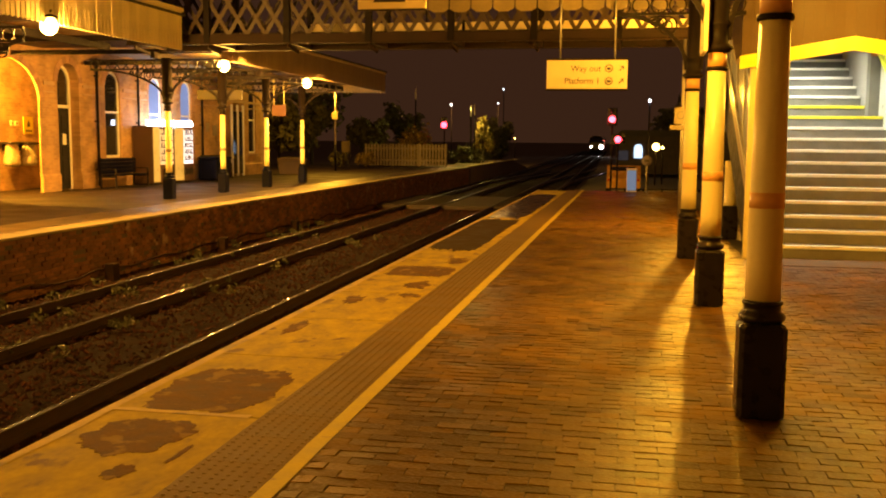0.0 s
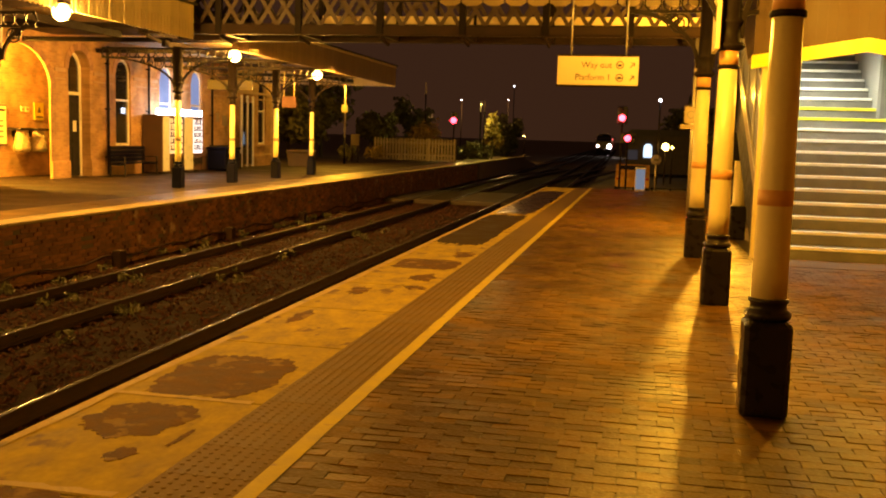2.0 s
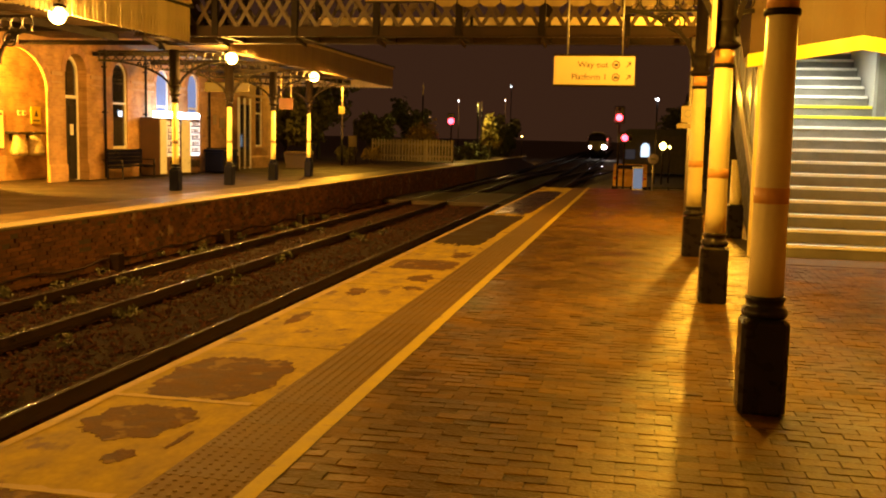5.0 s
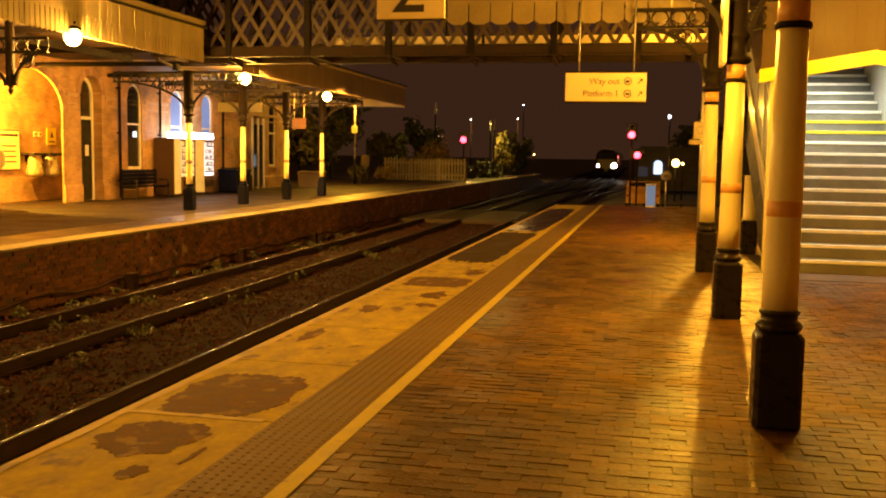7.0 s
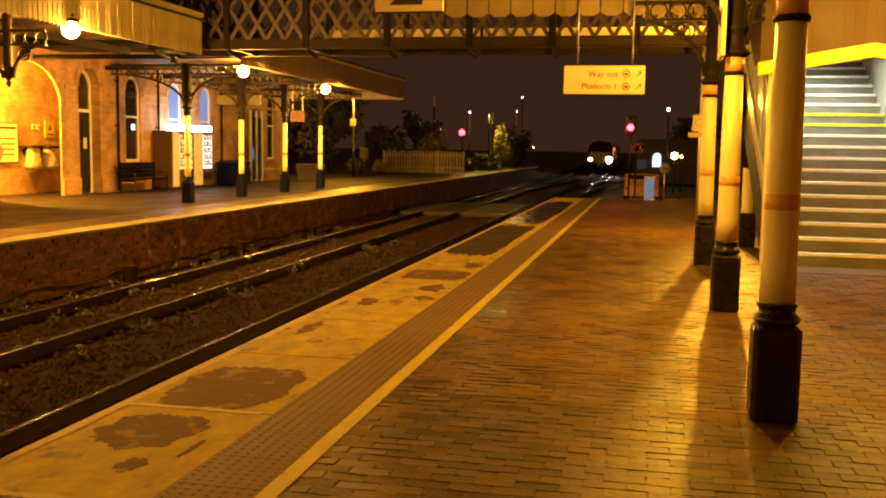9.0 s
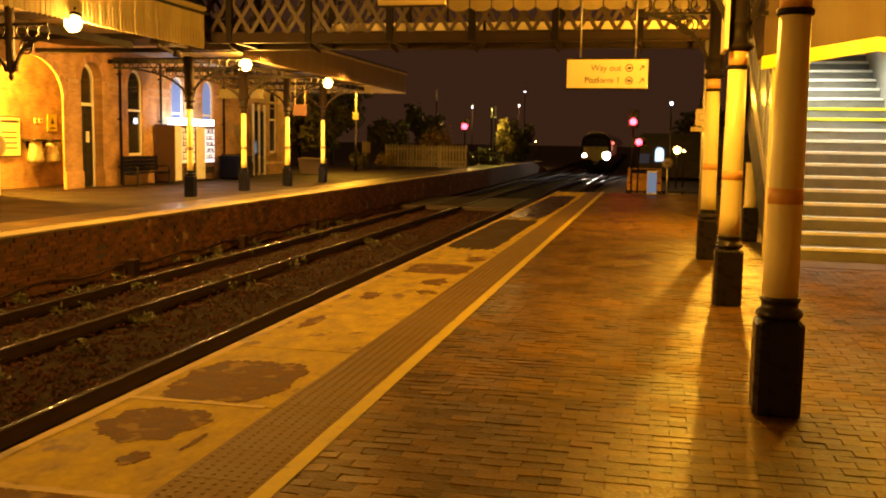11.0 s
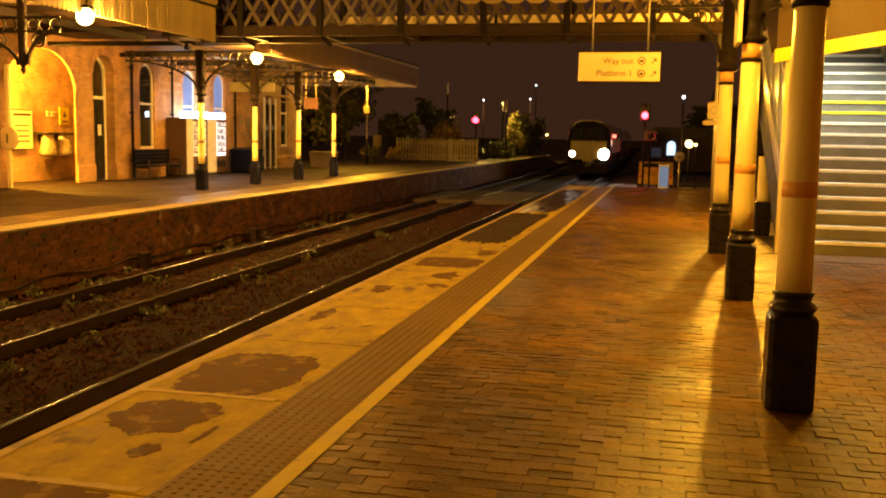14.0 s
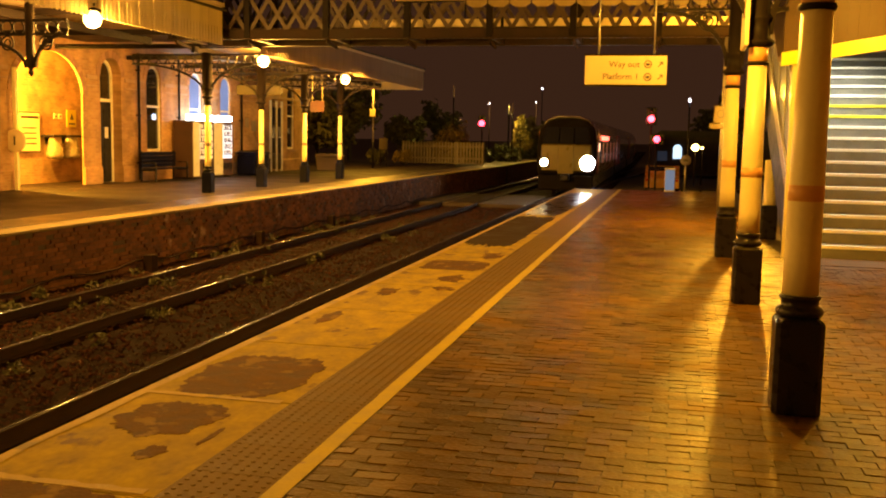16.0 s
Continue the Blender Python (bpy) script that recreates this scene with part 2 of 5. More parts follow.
YELLOWLINE = mat("worn_yellow_paint", (0.53, 0.42, 0.04), (0.38, 0.3, 0.03), rough=0.6, spec=0.2, scale=4, fine=40, stain=(0.25, 0.18, 0.1), stain_scale=6, stain_at=0.64)
EDGEPAINT = mat("worn_white_edge", (0.5, 0.37, 0.12), (0.33, 0.24, 0.08), rough=0.65, spec=0.2, scale=4, fine=40, stain=(0.25, 0.2, 0.13), stain_scale=3, stain_at=0.58)
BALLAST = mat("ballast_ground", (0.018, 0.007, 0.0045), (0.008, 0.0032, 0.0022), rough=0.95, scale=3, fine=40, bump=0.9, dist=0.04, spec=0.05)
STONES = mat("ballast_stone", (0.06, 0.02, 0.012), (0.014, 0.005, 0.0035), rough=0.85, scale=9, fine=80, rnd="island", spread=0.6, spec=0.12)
RUST = mat("rusty_rail", (0.038, 0.02, 0.017), (0.02, 0.011, 0.01), rough=0.8, metal=0.0, scale=5, fine=80, spec=0.12)
RAILHEAD = mat("polished_rail_head", (0.11, 0.14, 0.28), (0.07, 0.09, 0.18), rough=0.2, metal=1.0, scale=6, fine=80, bump=0.05, rvar=0.06)
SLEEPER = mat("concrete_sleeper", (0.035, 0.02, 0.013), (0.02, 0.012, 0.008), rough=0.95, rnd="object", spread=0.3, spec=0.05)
WALLBRICK = mat("platform_wall_brick", (0.26, 0.105, 0.042), (0.075, 0.03, 0.016), rough=0.85, scale=2.0, fine=40, bump=0.6, rnd="island", spread=0.45, dist=0.015, stain=(0.3, 0.19, 0.11), stain_scale=2.6, stain_at=0.62)
WALLBRICK_ONE = mat("platform_wall_brick_single", (0.26, 0.105, 0.042), (0.075, 0.03, 0.016), rough=0.85, scale=2.0, fine=40, bump=0.6, rnd="object", spread=0.45, dist=0.015)
ARCHBRICK = mat("arch_brick", (0.44, 0.255, 0.145), (0.3, 0.17, 0.1), rough=0.8, scale=3, fine=40, bump=0.4, rnd="object", spread=0.25)
MORTAR = mat("dark_mortar", (0.10, 0.075, 0.055), (0.05, 0.04, 0.03), rough=0.9, fine=50)
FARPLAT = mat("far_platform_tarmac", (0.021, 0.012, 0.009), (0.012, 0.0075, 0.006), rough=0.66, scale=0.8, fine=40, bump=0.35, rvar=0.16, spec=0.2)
BUFFBRICK = brick_mat("red_brickwork", (0.46, 0.27, 0.115), (0.34, 0.185, 0.08), (0.4, 0.29, 0.165))
BUFFBRICK_X = brick_mat("red_brickwork_cross", (0.46, 0.27, 0.115), (0.34, 0.185, 0.08), (0.4, 0.29, 0.165), u="X")
STONE = mat("sandstone_dressing", (0.45, 0.31, 0.2), (0.32, 0.22, 0.14), rough=0.75, fine=30)
CREAM = mat("cream_paint", (0.82, 0.72, 0.36), (0.74, 0.64, 0.31), rough=0.38, scale=2.2, fine=30, bump=0.08, stain=(0.45, 0.34, 0.2), stain_scale=5, stain_at=0.68)
ORANGEBAND = mat("faded_orange_band", (0.74, 0.40, 0.12), (0.62, 0.32, 0.1), rough=0.45, fine=30, bump=0.05)
BLACKPAINT = mat("gloss_black_paint", (0.018, 0.014, 0.016), (0.01, 0.008, 0.01), rough=0.3, scale=8, fine=50, bump=0.15, rvar=0.1, spec=0.3)
BLUEPAINT = mat("dark_blue_paint", (0.004, 0.0045, 0.02), (0.003, 0.0035, 0.014), rough=0.5, fine=40, bump=0.1, spec=0.08)
IRON = mat("brown_black_ironwork", (0.014, 0.009, 0.008), (0.007, 0.005, 0.005), rough=0.6, scale=6, fine=50, bump=0.1, spec=0.12)
LATTICE = mat("lattice_paint", (0.07, 0.042, 0.026), (0.04, 0.025, 0.017), rough=0.55, scale=3, fine=30, bump=0.1)
GIRDER = mat("weathered_girder", (0.042, 0.025, 0.018), (0.022, 0.014, 0.01), rough=0.7, spec=0.15, scale=2, fine=40, bump=0.2)
CREAMBOARD = mat("cream_valance_board", (0.82, 0.70, 0.42), (0.7, 0.58, 0.35), rough=0.6, scale=1.5, fine=25, rnd="island", spread=0.12)
SOFFIT = mat("boarded_soffit", (0.34, 0.26, 0.17), (0.26, 0.19, 0.12), rough=0.7, scale=2, fine=30)
ROOF = mat("dark_roof_felt", (0.07, 0.06, 0.055), (0.04, 0.035, 0.03), rough=0.85)
WHITEPAINT = mat("white_joinery", (0.78, 0.76, 0.7), (0.68, 0.66, 0.6), rough=0.4, fine=30, bump=0.05)
DARKDOOR = mat("dark_blue_door", (0.012, 0.010, 0.010), (0.008, 0.007, 0.007), rough=0.6, spec=0.2)
PANE = glass_mat("dark_window_glass", (0.02, 0.018, 0.016))
STAIRGREY = mat("grey_stair_tread", (0.2, 0.195, 0.175), (0.14, 0.135, 0.12), rough=0.55, scale=4, fine=60)
NOSING = mat("white_step_nosing", (0.86, 0.86, 0.82), (0.7, 0.7, 0.66), rough=0.45, scale=6, fine=50, bump=0.05)
NOSING_Y = mat("yellow_step_nosing", (0.8, 0.72, 0.04), (0.7, 0.62, 0.04), rough=0.45, bump=0.05)
PANEL = mat("pale_grey_panel", (0.62, 0.63, 0.6), (0.52, 0.53, 0.5), rough=0.35, bump=0.05)
PLYPANEL = mat("brown_grey_panel", (0.30, 0.225, 0.145), (0.22, 0.165, 0.105), rough=0.6, scale=1.2, fine=20, bump=0.1)
YELLOWPAINT = mat("bright_yellow_fascia", (0.84, 0.9, 0.06), (0.78, 0.84, 0.05), rough=0.4, bump=0.04)
SIGNCREAM = mat("cream_sign_face", (0.78, 0.64, 0.38), (0.72, 0.58, 0.34), rough=0.35, bump=0.02)
SIGNDARK = mat("dark_lettering", (0.03, 0.022, 0.03), (0.02, 0.016, 0.02), rough=0.5, bump=0)
GALV = mat("galvanised_steel", (0.45, 0.43, 0.4), (0.35, 0.33, 0.3), rough=0.4, metal=0.7, bump=0.05)
SODIUM_GLOW = glow("sodium_lantern_glow", (1.0, 0.6, 0.13), 22)
RED_GLOW = glow("red_signal_glow", (1.0, 0.03, 0.06), 14)
HEAD_GLOW = glow("white_headlight_glow", (1.0, 0.86, 0.74), 140)
MARK_GLOW = glow("warm_marker_glow", (1.0, 0.72, 0.45), 60)
VEND_GLOW = glow("white_vending_glow", (0.68, 0.8, 1.0), 17)
VEND_FRONT = glow("vending_front_glow", (0.8, 0.88, 1.0), 1.4)
STAIR_GLOW = glow("white_tube_glow", (0.92, 1.0, 0.95), 6)
BLUE_GLOW = glow("cold_shop_window_glow", (0.55, 0.75, 1.0), 1.6)
WHITE_GLOW = glow("white_street_light_glow", (0.9, 0.92, 1.0), 14)
GREEN_GLOW = glow("green_light_glow", (0.1, 0.9, 0.7), 6)
LEAF = mat("dark_green_leaves", (0.09, 0.085, 0.035), (0.05, 0.05, 0.02), rough=0.6, rnd="island", spread=0.5, bump=0)
LEAFY = mat("pale_autumn_leaves", (0.28, 0.2, 0.05), (0.12, 0.09, 0.025), rough=0.6, rnd="island", spread=0.4, bump=0)
BARK = mat("dark_bark", (0.08, 0.06, 0.045), (0.04, 0.03, 0.022), rough=0.9, bump=0.6)
SOIL = mat("dark_soil_and_grass", (0.13, 0.1, 0.06), (0.075, 0.055, 0.035), rough=0.95, scale=0.6, fine=25, bump=0.6, dist=0.05)
ROAD = mat("wet_asphalt_road", (0.07, 0.055, 0.045), (0.045, 0.036, 0.03), rough=0.85, spec=0.1, scale=0.7, fine=50)
PICKET = mat("pale_fence_paint", (0.28, 0.24, 0.2), (0.18, 0.15, 0.125), rough=0.6, rnd="object", spread=0.15)
# platform surface lightened in colour for the lamplight on its far end
FAREND = mat("far_end_surface", (0.2, 0.13, 0.07), (0.12, 0.08, 0.045), rough=0.85, scale=0.8, fine=30, bump=0.5)
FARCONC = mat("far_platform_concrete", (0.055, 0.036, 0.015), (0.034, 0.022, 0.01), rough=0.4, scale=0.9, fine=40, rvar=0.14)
# cream boarding darkened to brown for the shade beyond the footbridge
SHADEBOARD = mat("shaded_valance_board", (0.36, 0.26, 0.15), (0.28, 0.2, 0.115), rough=0.65, scale=1.5, fine=25, rnd="island", spread=0.1)
# glow added to two windows' panes in place of cold blue light on them
BLUEPANE = mat("blue_glow_pane", (0.08, 0.1, 0.16), (0.05, 0.06, 0.1), rough=0.15, bump=0)
BLUEPANE.node_tree.nodes["Principled BSDF"].inputs["Emission Color"].default_value = (0.35, 0.5, 1.0, 1)
BLUEPANE.node_tree.nodes["Principled BSDF"].inputs["Emission Strength"].default_value = 0.5

# ---- ground, tracks, platforms ----
RAIL_Z = -0.93
NEAR_TRACK, FAR_TRACK = -5.07, -8.68
EDGE, FAR_EDGE = -3.56, -10.68
rng = random.Random(7)


def bend(y):
    """How far the line swings aside beyond the platforms."""
    d = max(y - 48.0, 0.0)
    return -0.0185 * d * d / (d + 18.0) if d else 0.0


g = G()
g.add([(-900, -300, -1.25), (900, -300, -1.25), (900, 1500, -1.25), (-900, 1500, -1.25)], [(0, 1, 2, 3)])
structure("ground", g, SOIL, "dark soil and rough grass beyond the railway", "ground")

# ballast bed: a low heaped sheet between the platforms
g = G()
nx, ys = 15, [-6 + 0.5 * k for k in range(120)] + [54 + 4 * k for k in range(60)]
x0, x1 = FAR_EDGE + 0.02, EDGE - 0.02
for y in ys:
    for k in range(nx):
        u = k / (nx - 1)
        x = x0 + (x1 - x0) * u
        g.v.append((x + bend(y), y, -1.115 + 0.05 * (noise.noise(Vector((x * 1.3, y * 0.8, 3))))))
for j in range(len(ys) - 1):
    for k in range(nx - 1):
        a = j * nx + k
        g.f.append((a, a + 1, a + nx + 1, a + nx))
        g.s.append(True)
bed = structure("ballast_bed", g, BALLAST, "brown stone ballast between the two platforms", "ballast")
g = G()
octa = [(1, 0, 0), (-1, 0, 0), (0, 1, 0), (0, -1, 0), (0, 0, 1), (0, 0, -0.6)]
of = [(0, 2, 4), (2, 1, 4), (1, 3, 4), (3, 0, 4), (2, 0, 5), (1, 2, 5), (3, 1, 5), (0, 3, 5)]
for _ in range(16000):
    y = 5 + 36 * rng.random() ** 1.7
    x = rng.uniform(-10.6, -5.4)
    if abs(x + 5.8) < 0.08 or abs(x + 7.93) < 0.08 or abs(x + 9.43) < 0.08:
        continue
    r, a = rng.uniform(0.018, 0.042), rng.uniform(0, 6.3)
    c, s = math.cos(a), math.sin(a)
    sx, sy, sz = r * rng.uniform(0.7, 1.3), r * rng.uniform(0.7, 1.3), r * rng.uniform(0.5, 1)
    z = -1.10 + 0.05 * noise.noise(Vector((x * 1.3, y * 0.8, 3))) + rng.uniform(-0.005, 0.02)
    g.add([(x + c * p[0] * sx - s * p[1] * sy, y + s * p[0] * sx + c * p[1] * sy, z + p[2] * sz) for p in octa], of)
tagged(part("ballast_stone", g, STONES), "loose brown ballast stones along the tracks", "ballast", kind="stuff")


def rail(x, label):
    r = thing("rail", (x, 0, RAIL_Z), label, "rail", "running rails")
    prof = [(-0.07, -0.158), (0.07, -0.158), (0.07, -0.147), (0.012, -0.125), (0.012, -0.042), (0.036, -0.034), (0.036, -0.004), (-0.036, -0.004), (-0.036, -0.034), (-0.012, -0.042), (-0.012, -0.125), (-0.07, -0.147)]
    yy = [-8, 48] + [48 + 6 * k for k in range(1, 42)]
    n = len(prof)
    web = G()
    web.v = [(p[0] + bend(y), y, p[1]) for y in yy for p in prof]
    web.f = [(j * n + i, j * n + (i + 1) % n, (j + 1) * n + (i + 1) % n, (j + 1) * n + i) for j in range(len(yy) - 1) for i in range(n)]
    web.s = [False] * len(web.f)
    part("rail_web", web, RUST, r)
    head = G()
    top = [(-0.014, -0.0035), (-0.009, 0.0005), (0.0, 0.0015), (0.009, 0.0005), (0.014, -0.0035)]
    head.v = [(p[0] + bend(y), y, p[1]) for y in yy for p in top]
    head.f = [(j * 5 + i, j * 5 + i + 1, (j + 1) * 5 + i + 1, (j + 1) * 5 + i) for j in range(len(yy) - 1) for i in range(4)]
    head.s = [True] * len(head.f)
    part("rail_head", head, RAILHEAD, r, "polished steel running surface")
    return r


for c in (NEAR_TRACK, FAR_TRACK):
    for s in (-0.752, 0.752):
        rail(c + s, "rusty steel rail with a polished head on sleepers")
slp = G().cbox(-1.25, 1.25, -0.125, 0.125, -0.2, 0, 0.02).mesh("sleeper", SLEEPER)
for c in (NEAR_TRACK, FAR_TRACK):
    track = thing("sleeper_row", (c, 0, RAIL_Z - 0.185), "half-buried concrete sleepers under the rails", "sleepers")
    for k in range(90):
        y = 3 + 0.65 * k
        o = new("sleeper", slp)
        o.parent = track
        o.location = (bend(y), y, rng.uniform(-0.012, 0.004))
# a crossover and a trailing line beyond the platform end
for k, (xa, ya, xb, yb) in enumerate(((-7.77, 62, -5.8, 92), (-9.27, 58, -7.3, 90), (-4.3, 56, -1.6, 96), (-5.75, 58, -3.2, 98))):
    r = thing("rail", (0, 0, RAIL_Z), "polished crossover rail of the junction", "rail", "junction rails")
    pts = [(xa + (xb - xa) * (3 * u * u - 2 * u ** 3) + bend(ya + (yb - ya) * u), ya + (yb - ya) * u) for u in [i / 12 for i in range(13)]]
    web, head = G(), G()
    for m, prof in ((web, [(-0.03, -0.158), (0.03, -0.158), (0.034, -0.006), (-0.034, -0.006)]), (head, [(-0.03, -0.0055), (0.03, -0.0055), (0.028, 0.003), (-0.028, 0.003)])):
        m.v = [(px + q[0], py, q[1]) for px, py in pts for q in prof]
        m.f = [(4 * j + i, 4 * j + (i + 1) % 4, 4 * j + 4 + (i + 1) % 4, 4 * j + 4 + i) for j in range(len(pts) - 1) for i in range(4)]
        m.s = [False] * len(m.f)
    part("rail_web", web, RUST, r)
    part("rail_head", head, RAILHEAD, r, "polished steel running surface")

# near platform: body, coping slabs, tactile strip, line, pavers
PLAT_END = 33.4
g = G()
g.box(EDGE + 0.06, 9, -9, PLAT_END, -1.3, -0.07)
g.prism([(PLAT_END, -1.3), (PLAT_END, -0.07), (PLAT_END + 5.5, -0.85), (PLAT_END + 5.5, -1.3)], "x", EDGE + 0.06, 9)
structure("platform_body", g, MORTAR, "dark core of the near platform under its paving", "platform")
coping = structure("coping", G().box(EDGE + 0.02, -2.512, -9, PLAT_END, -0.069, -0.012), CONCRETE, "pale worn concrete strip along the platform edge", "coping")
slabs = [(-9 + 1.64 * k) for k in range(25)]
shift = 4.9 - slabs[8] - 0.0
for y in slabs:
    y += shift - 1.64
    if y > PLAT_END - 0.3:
        continue
    y1 = min(y + 1.626, PLAT_END)
    s = G()
    prof = [(EDGE, -0.066), (EDGE, -0.012), (EDGE + 0.02, 0.0), (-2.507, 0.0), (-2.507, -0.066)]
    s.prism(prof, "y", y + rng.uniform(0, 0.006), y1)
    part("coping_slab", s, CONCRETE, coping)
# worn painted nose along the edge
g = G()
y = -5.0
while y < PLAT_END:
    w = 0.075 + 0.03 * noise.noise(Vector((0, y * 1.7, 0)))
    w2 = 0.075 + 0.03 * noise.noise(Vector((0, (y + 0.25) * 1.7, 0)))
    g.add([(EDGE + 0.02, y, 0.004), (EDGE + 0.02 + w, y, 0.004), (EDGE + 0.02 + w2, y + 0.25, 0.004), (EDGE + 0.02, y + 0.25, 0.004)], [(0, 1, 2, 3)])
    y += 0.25
structure("edge_paint", g, EDGEPAINT, "worn pale paint along the platform edge", "paint")

tact = structure("tactile_bed", G().box(-2.505, -2.045, -9, PLAT_END, -0.069, -0.004), BEDDING, "bedding below the tactile paving strip", "paving")
tile = G().cbox(0.001, 0.457, 0.0005, 0.4495, -0.05, 0.002, 0.0015).mesh("tactile_tile", TACTILE)
k = 0
while -4 + 0.45 * k < PLAT_END - 0.45:
    o = new("tactile_tile", tile)
    o.parent = tact
    o.location = (-2.505, -4 + 0.45 * k, rng.uniform(-0.001, 0.001))
    k += 1
g = G()
for j in range(200):
    for i in range(7):
        x, y = -2.505 + 0.035 + 0.0655 * i, 3.0 + 0.0643 * j
        g.lathe([(0.0135, 0.0), (0.011, 0.0028), (0.006, 0.004)], x, y, 0.002, 6)
tagged(part("tactile_blister", g, BLISTER), "rows of small round blisters on the tactile strip", "tactile paving", kind="stuff")
g = G()
y = -6.0
while y < PLAT_END:
    e = 0.004 * noise.noise(Vector((9, y * 3, 0)))
    e2 = 0.004 * noise.noise(Vector((9, (y + 0.3) * 3, 0)))
    g.add([(-2.042 + e, y, 0.0065), (-1.942 + e, y, 0.0065), (-1.942 + e2, y + 0.3, 0.0065), (-2.042 + e2, y + 0.3, 0.0065)], [(0, 1, 2, 3)])
    y += 0.3
structure("platform_line", g, YELLOWLINE, "worn yellow safety line painted along the platform", "painted line")
bedp = structure("paving_bed", G().box(-2.043, 9, -9, PLAT_END, -0.069, -0.003), BEDDING, "dark sand bedding between the paving bricks", "paving")


def blob(cx, cy, rx, ry, seed, n=150, rough=0.22, p=2.6):
    out = []
    for i in range(n):
        a = math.tau * i / n
        ca, sa = math.cos(a), math.sin(a)
        k = (abs(ca) ** p + abs(sa) ** p) ** (-1 / p)
        k *= 1 + rough * noise.noise(Vector((ca * 2.1 + seed, sa * 2.1, seed * 0.7))) + 0.35 * rough * noise.noise(Vector((ca * 6, sa * 6 + seed, 1))) + 0.09 * noise.noise(Vector((ca * 15, sa * 15 + seed, 5))) + 0.05 * noise.noise(Vector((ca * 40, sa * 40 + seed, 9)))
        out.append((cx + rx * k * ca, cy + ry * k * sa))
    return out


def surface_patch(name, poly, material, label, h=0.0022):
    g = G().prism(poly, "z", 0.0005, h)
    return tagged(part(name, g, material), label, "surface patch", "platform repairs")


REPAIR = "dark irregular asphalt repair on pale concrete"
for x, y, rx, ry, sd, rough, p, lab in (
    (-3.06, 4.42, 0.29, 0.33, 1.3, 0.3, 2.4, REPAIR),
    (-3.0, 5.5, 0.385, 0.57, 4.1, 0.16, 3.6, REPAIR),
    (-2.85, 3.83, 0.07, 0.11, 2.2, 0.4, 2, "small dark asphalt spot on pale concrete"),
    (-2.67, 4.16, 0.02, 0.15, 5.2, 0.4, 2, "narrow dark asphalt streak on pale concrete"),
    (-3.02, 2.62, 0.43, 0.66, 6.2, 0.08, 6, "dark asphalt panel at the platform edge"),
    (-2.97, 11.7, 0.4, 0.47, 8.2, 0.1, 6, "dark rectangular asphalt repair across the coping"),
    (-2.78, 10.5, 0.14, 0.3, 9.2, 0.6, 2, "ragged dark wear in the coping surface"),
    (-2.66, 9.7, 0.11, 0.13, 3.7, 0.6, 2, "ragged dark wear in the coping surface"),
    (-3.2, 9.3, 0.1, 0.25, 7.4, 0.6, 2, "ragged dark wear in the coping surface"),
    (-3.27, 7.7, 0.07, 0.3, 2.9, 0.6, 2, "ragged dark wear in the coping surface"),
    (-2.7, 12.9, 0.15, 0.3, 5.9, 0.6, 2, "ragged dark wear in the coping surface"),
):
    surface_patch("repair_patch", blob(x, y, rx, ry, sd, rough=rough, p=p), PATCHM, lab)
for yy, seed in ((4.9, 1.0), (3.31, 2.0)):
    poly = [(-3.5 + 0.93 * i / 14, yy - 0.03 + 0.012 * noise.noise(Vector((i, seed, 0)))) for i in range(15)]
    poly += [(-3.5 + 0.93 * i / 14, yy + 0.03 + 0.03 * noise.noise(Vector((i * 0.7, seed, 7)))) for i in range(14, -1, -1)]
    surface_patch("joint_mortar", poly, EDGEPAINT, "pale mortar smeared along a coping joint", 0.0034)
surface_patch("asphalt_panel", blob(-3.08, 17.2, 0.42, 3.05, 11.2, rough=0.07, p=7), DRYPANEL, "dark asphalt panel along the platform edge")
surface_patch("wet_patch", blob(-3.05, 25.6, 0.44, 4.9, 12.2, rough=0.06, p=7), WETPATCH, "long wet dark asphalt panel along the edge")

# lower slabs and pavers are laid at the end of the file
# far platform
farp = structure("far_platform", G().box(-30, FAR_EDGE + 0.005, -9, 62, -1.3, -0.06), MORTAR, "core of the far platform behind its retaining wall", "platform")
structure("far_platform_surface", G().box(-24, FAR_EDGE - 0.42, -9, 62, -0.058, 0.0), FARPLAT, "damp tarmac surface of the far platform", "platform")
structure("far_platform_extension", G().prism([(62, -1.3), (62, -0.01), (84, -0.01), (96, -0.9), (96, -1.3)], "x", -17, FAR_EDGE), FAREND, "far end of the platform to its ramp, lightened for lamplight", "platform")
fcop = structure("far_coping_bed", G().box(FAR_EDGE - 0.41, FAR_EDGE + 0.006, -9, 62, -0.058, -0.004), MORTAR, "bedding of the far platform coping", "coping")
structure("far_end_coping", G().box(FAR_EDGE - 0.42, FAR_EDGE + 0.05, 62, 90, -0.008, 0.03), EDGEPAINT, "pale coping of the far platform end", "coping")
fs = G().prism([(FAR_EDGE - 0.415, -0.05), (FAR_EDGE - 0.415, 0.004), (FAR_EDGE + 0.04, 0.004), (FAR_EDGE + 0.055, -0.01), (FAR_EDGE + 0.055, -0.05)], "y", 0.004, 0.906).mesh("coping_slab", mat("far_coping_stone", (0.26, 0.19, 0.075), (0.18, 0.13, 0.052), rough=0.65, rnd="object", spread=0.25))
for k in range(78):
    o = new("coping_slab", fs)
    o.parent = fcop
    o.location = (0, -9 + 0.91 * k, 0)
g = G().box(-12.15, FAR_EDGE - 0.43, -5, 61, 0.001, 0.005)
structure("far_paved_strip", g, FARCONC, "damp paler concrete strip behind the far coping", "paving")

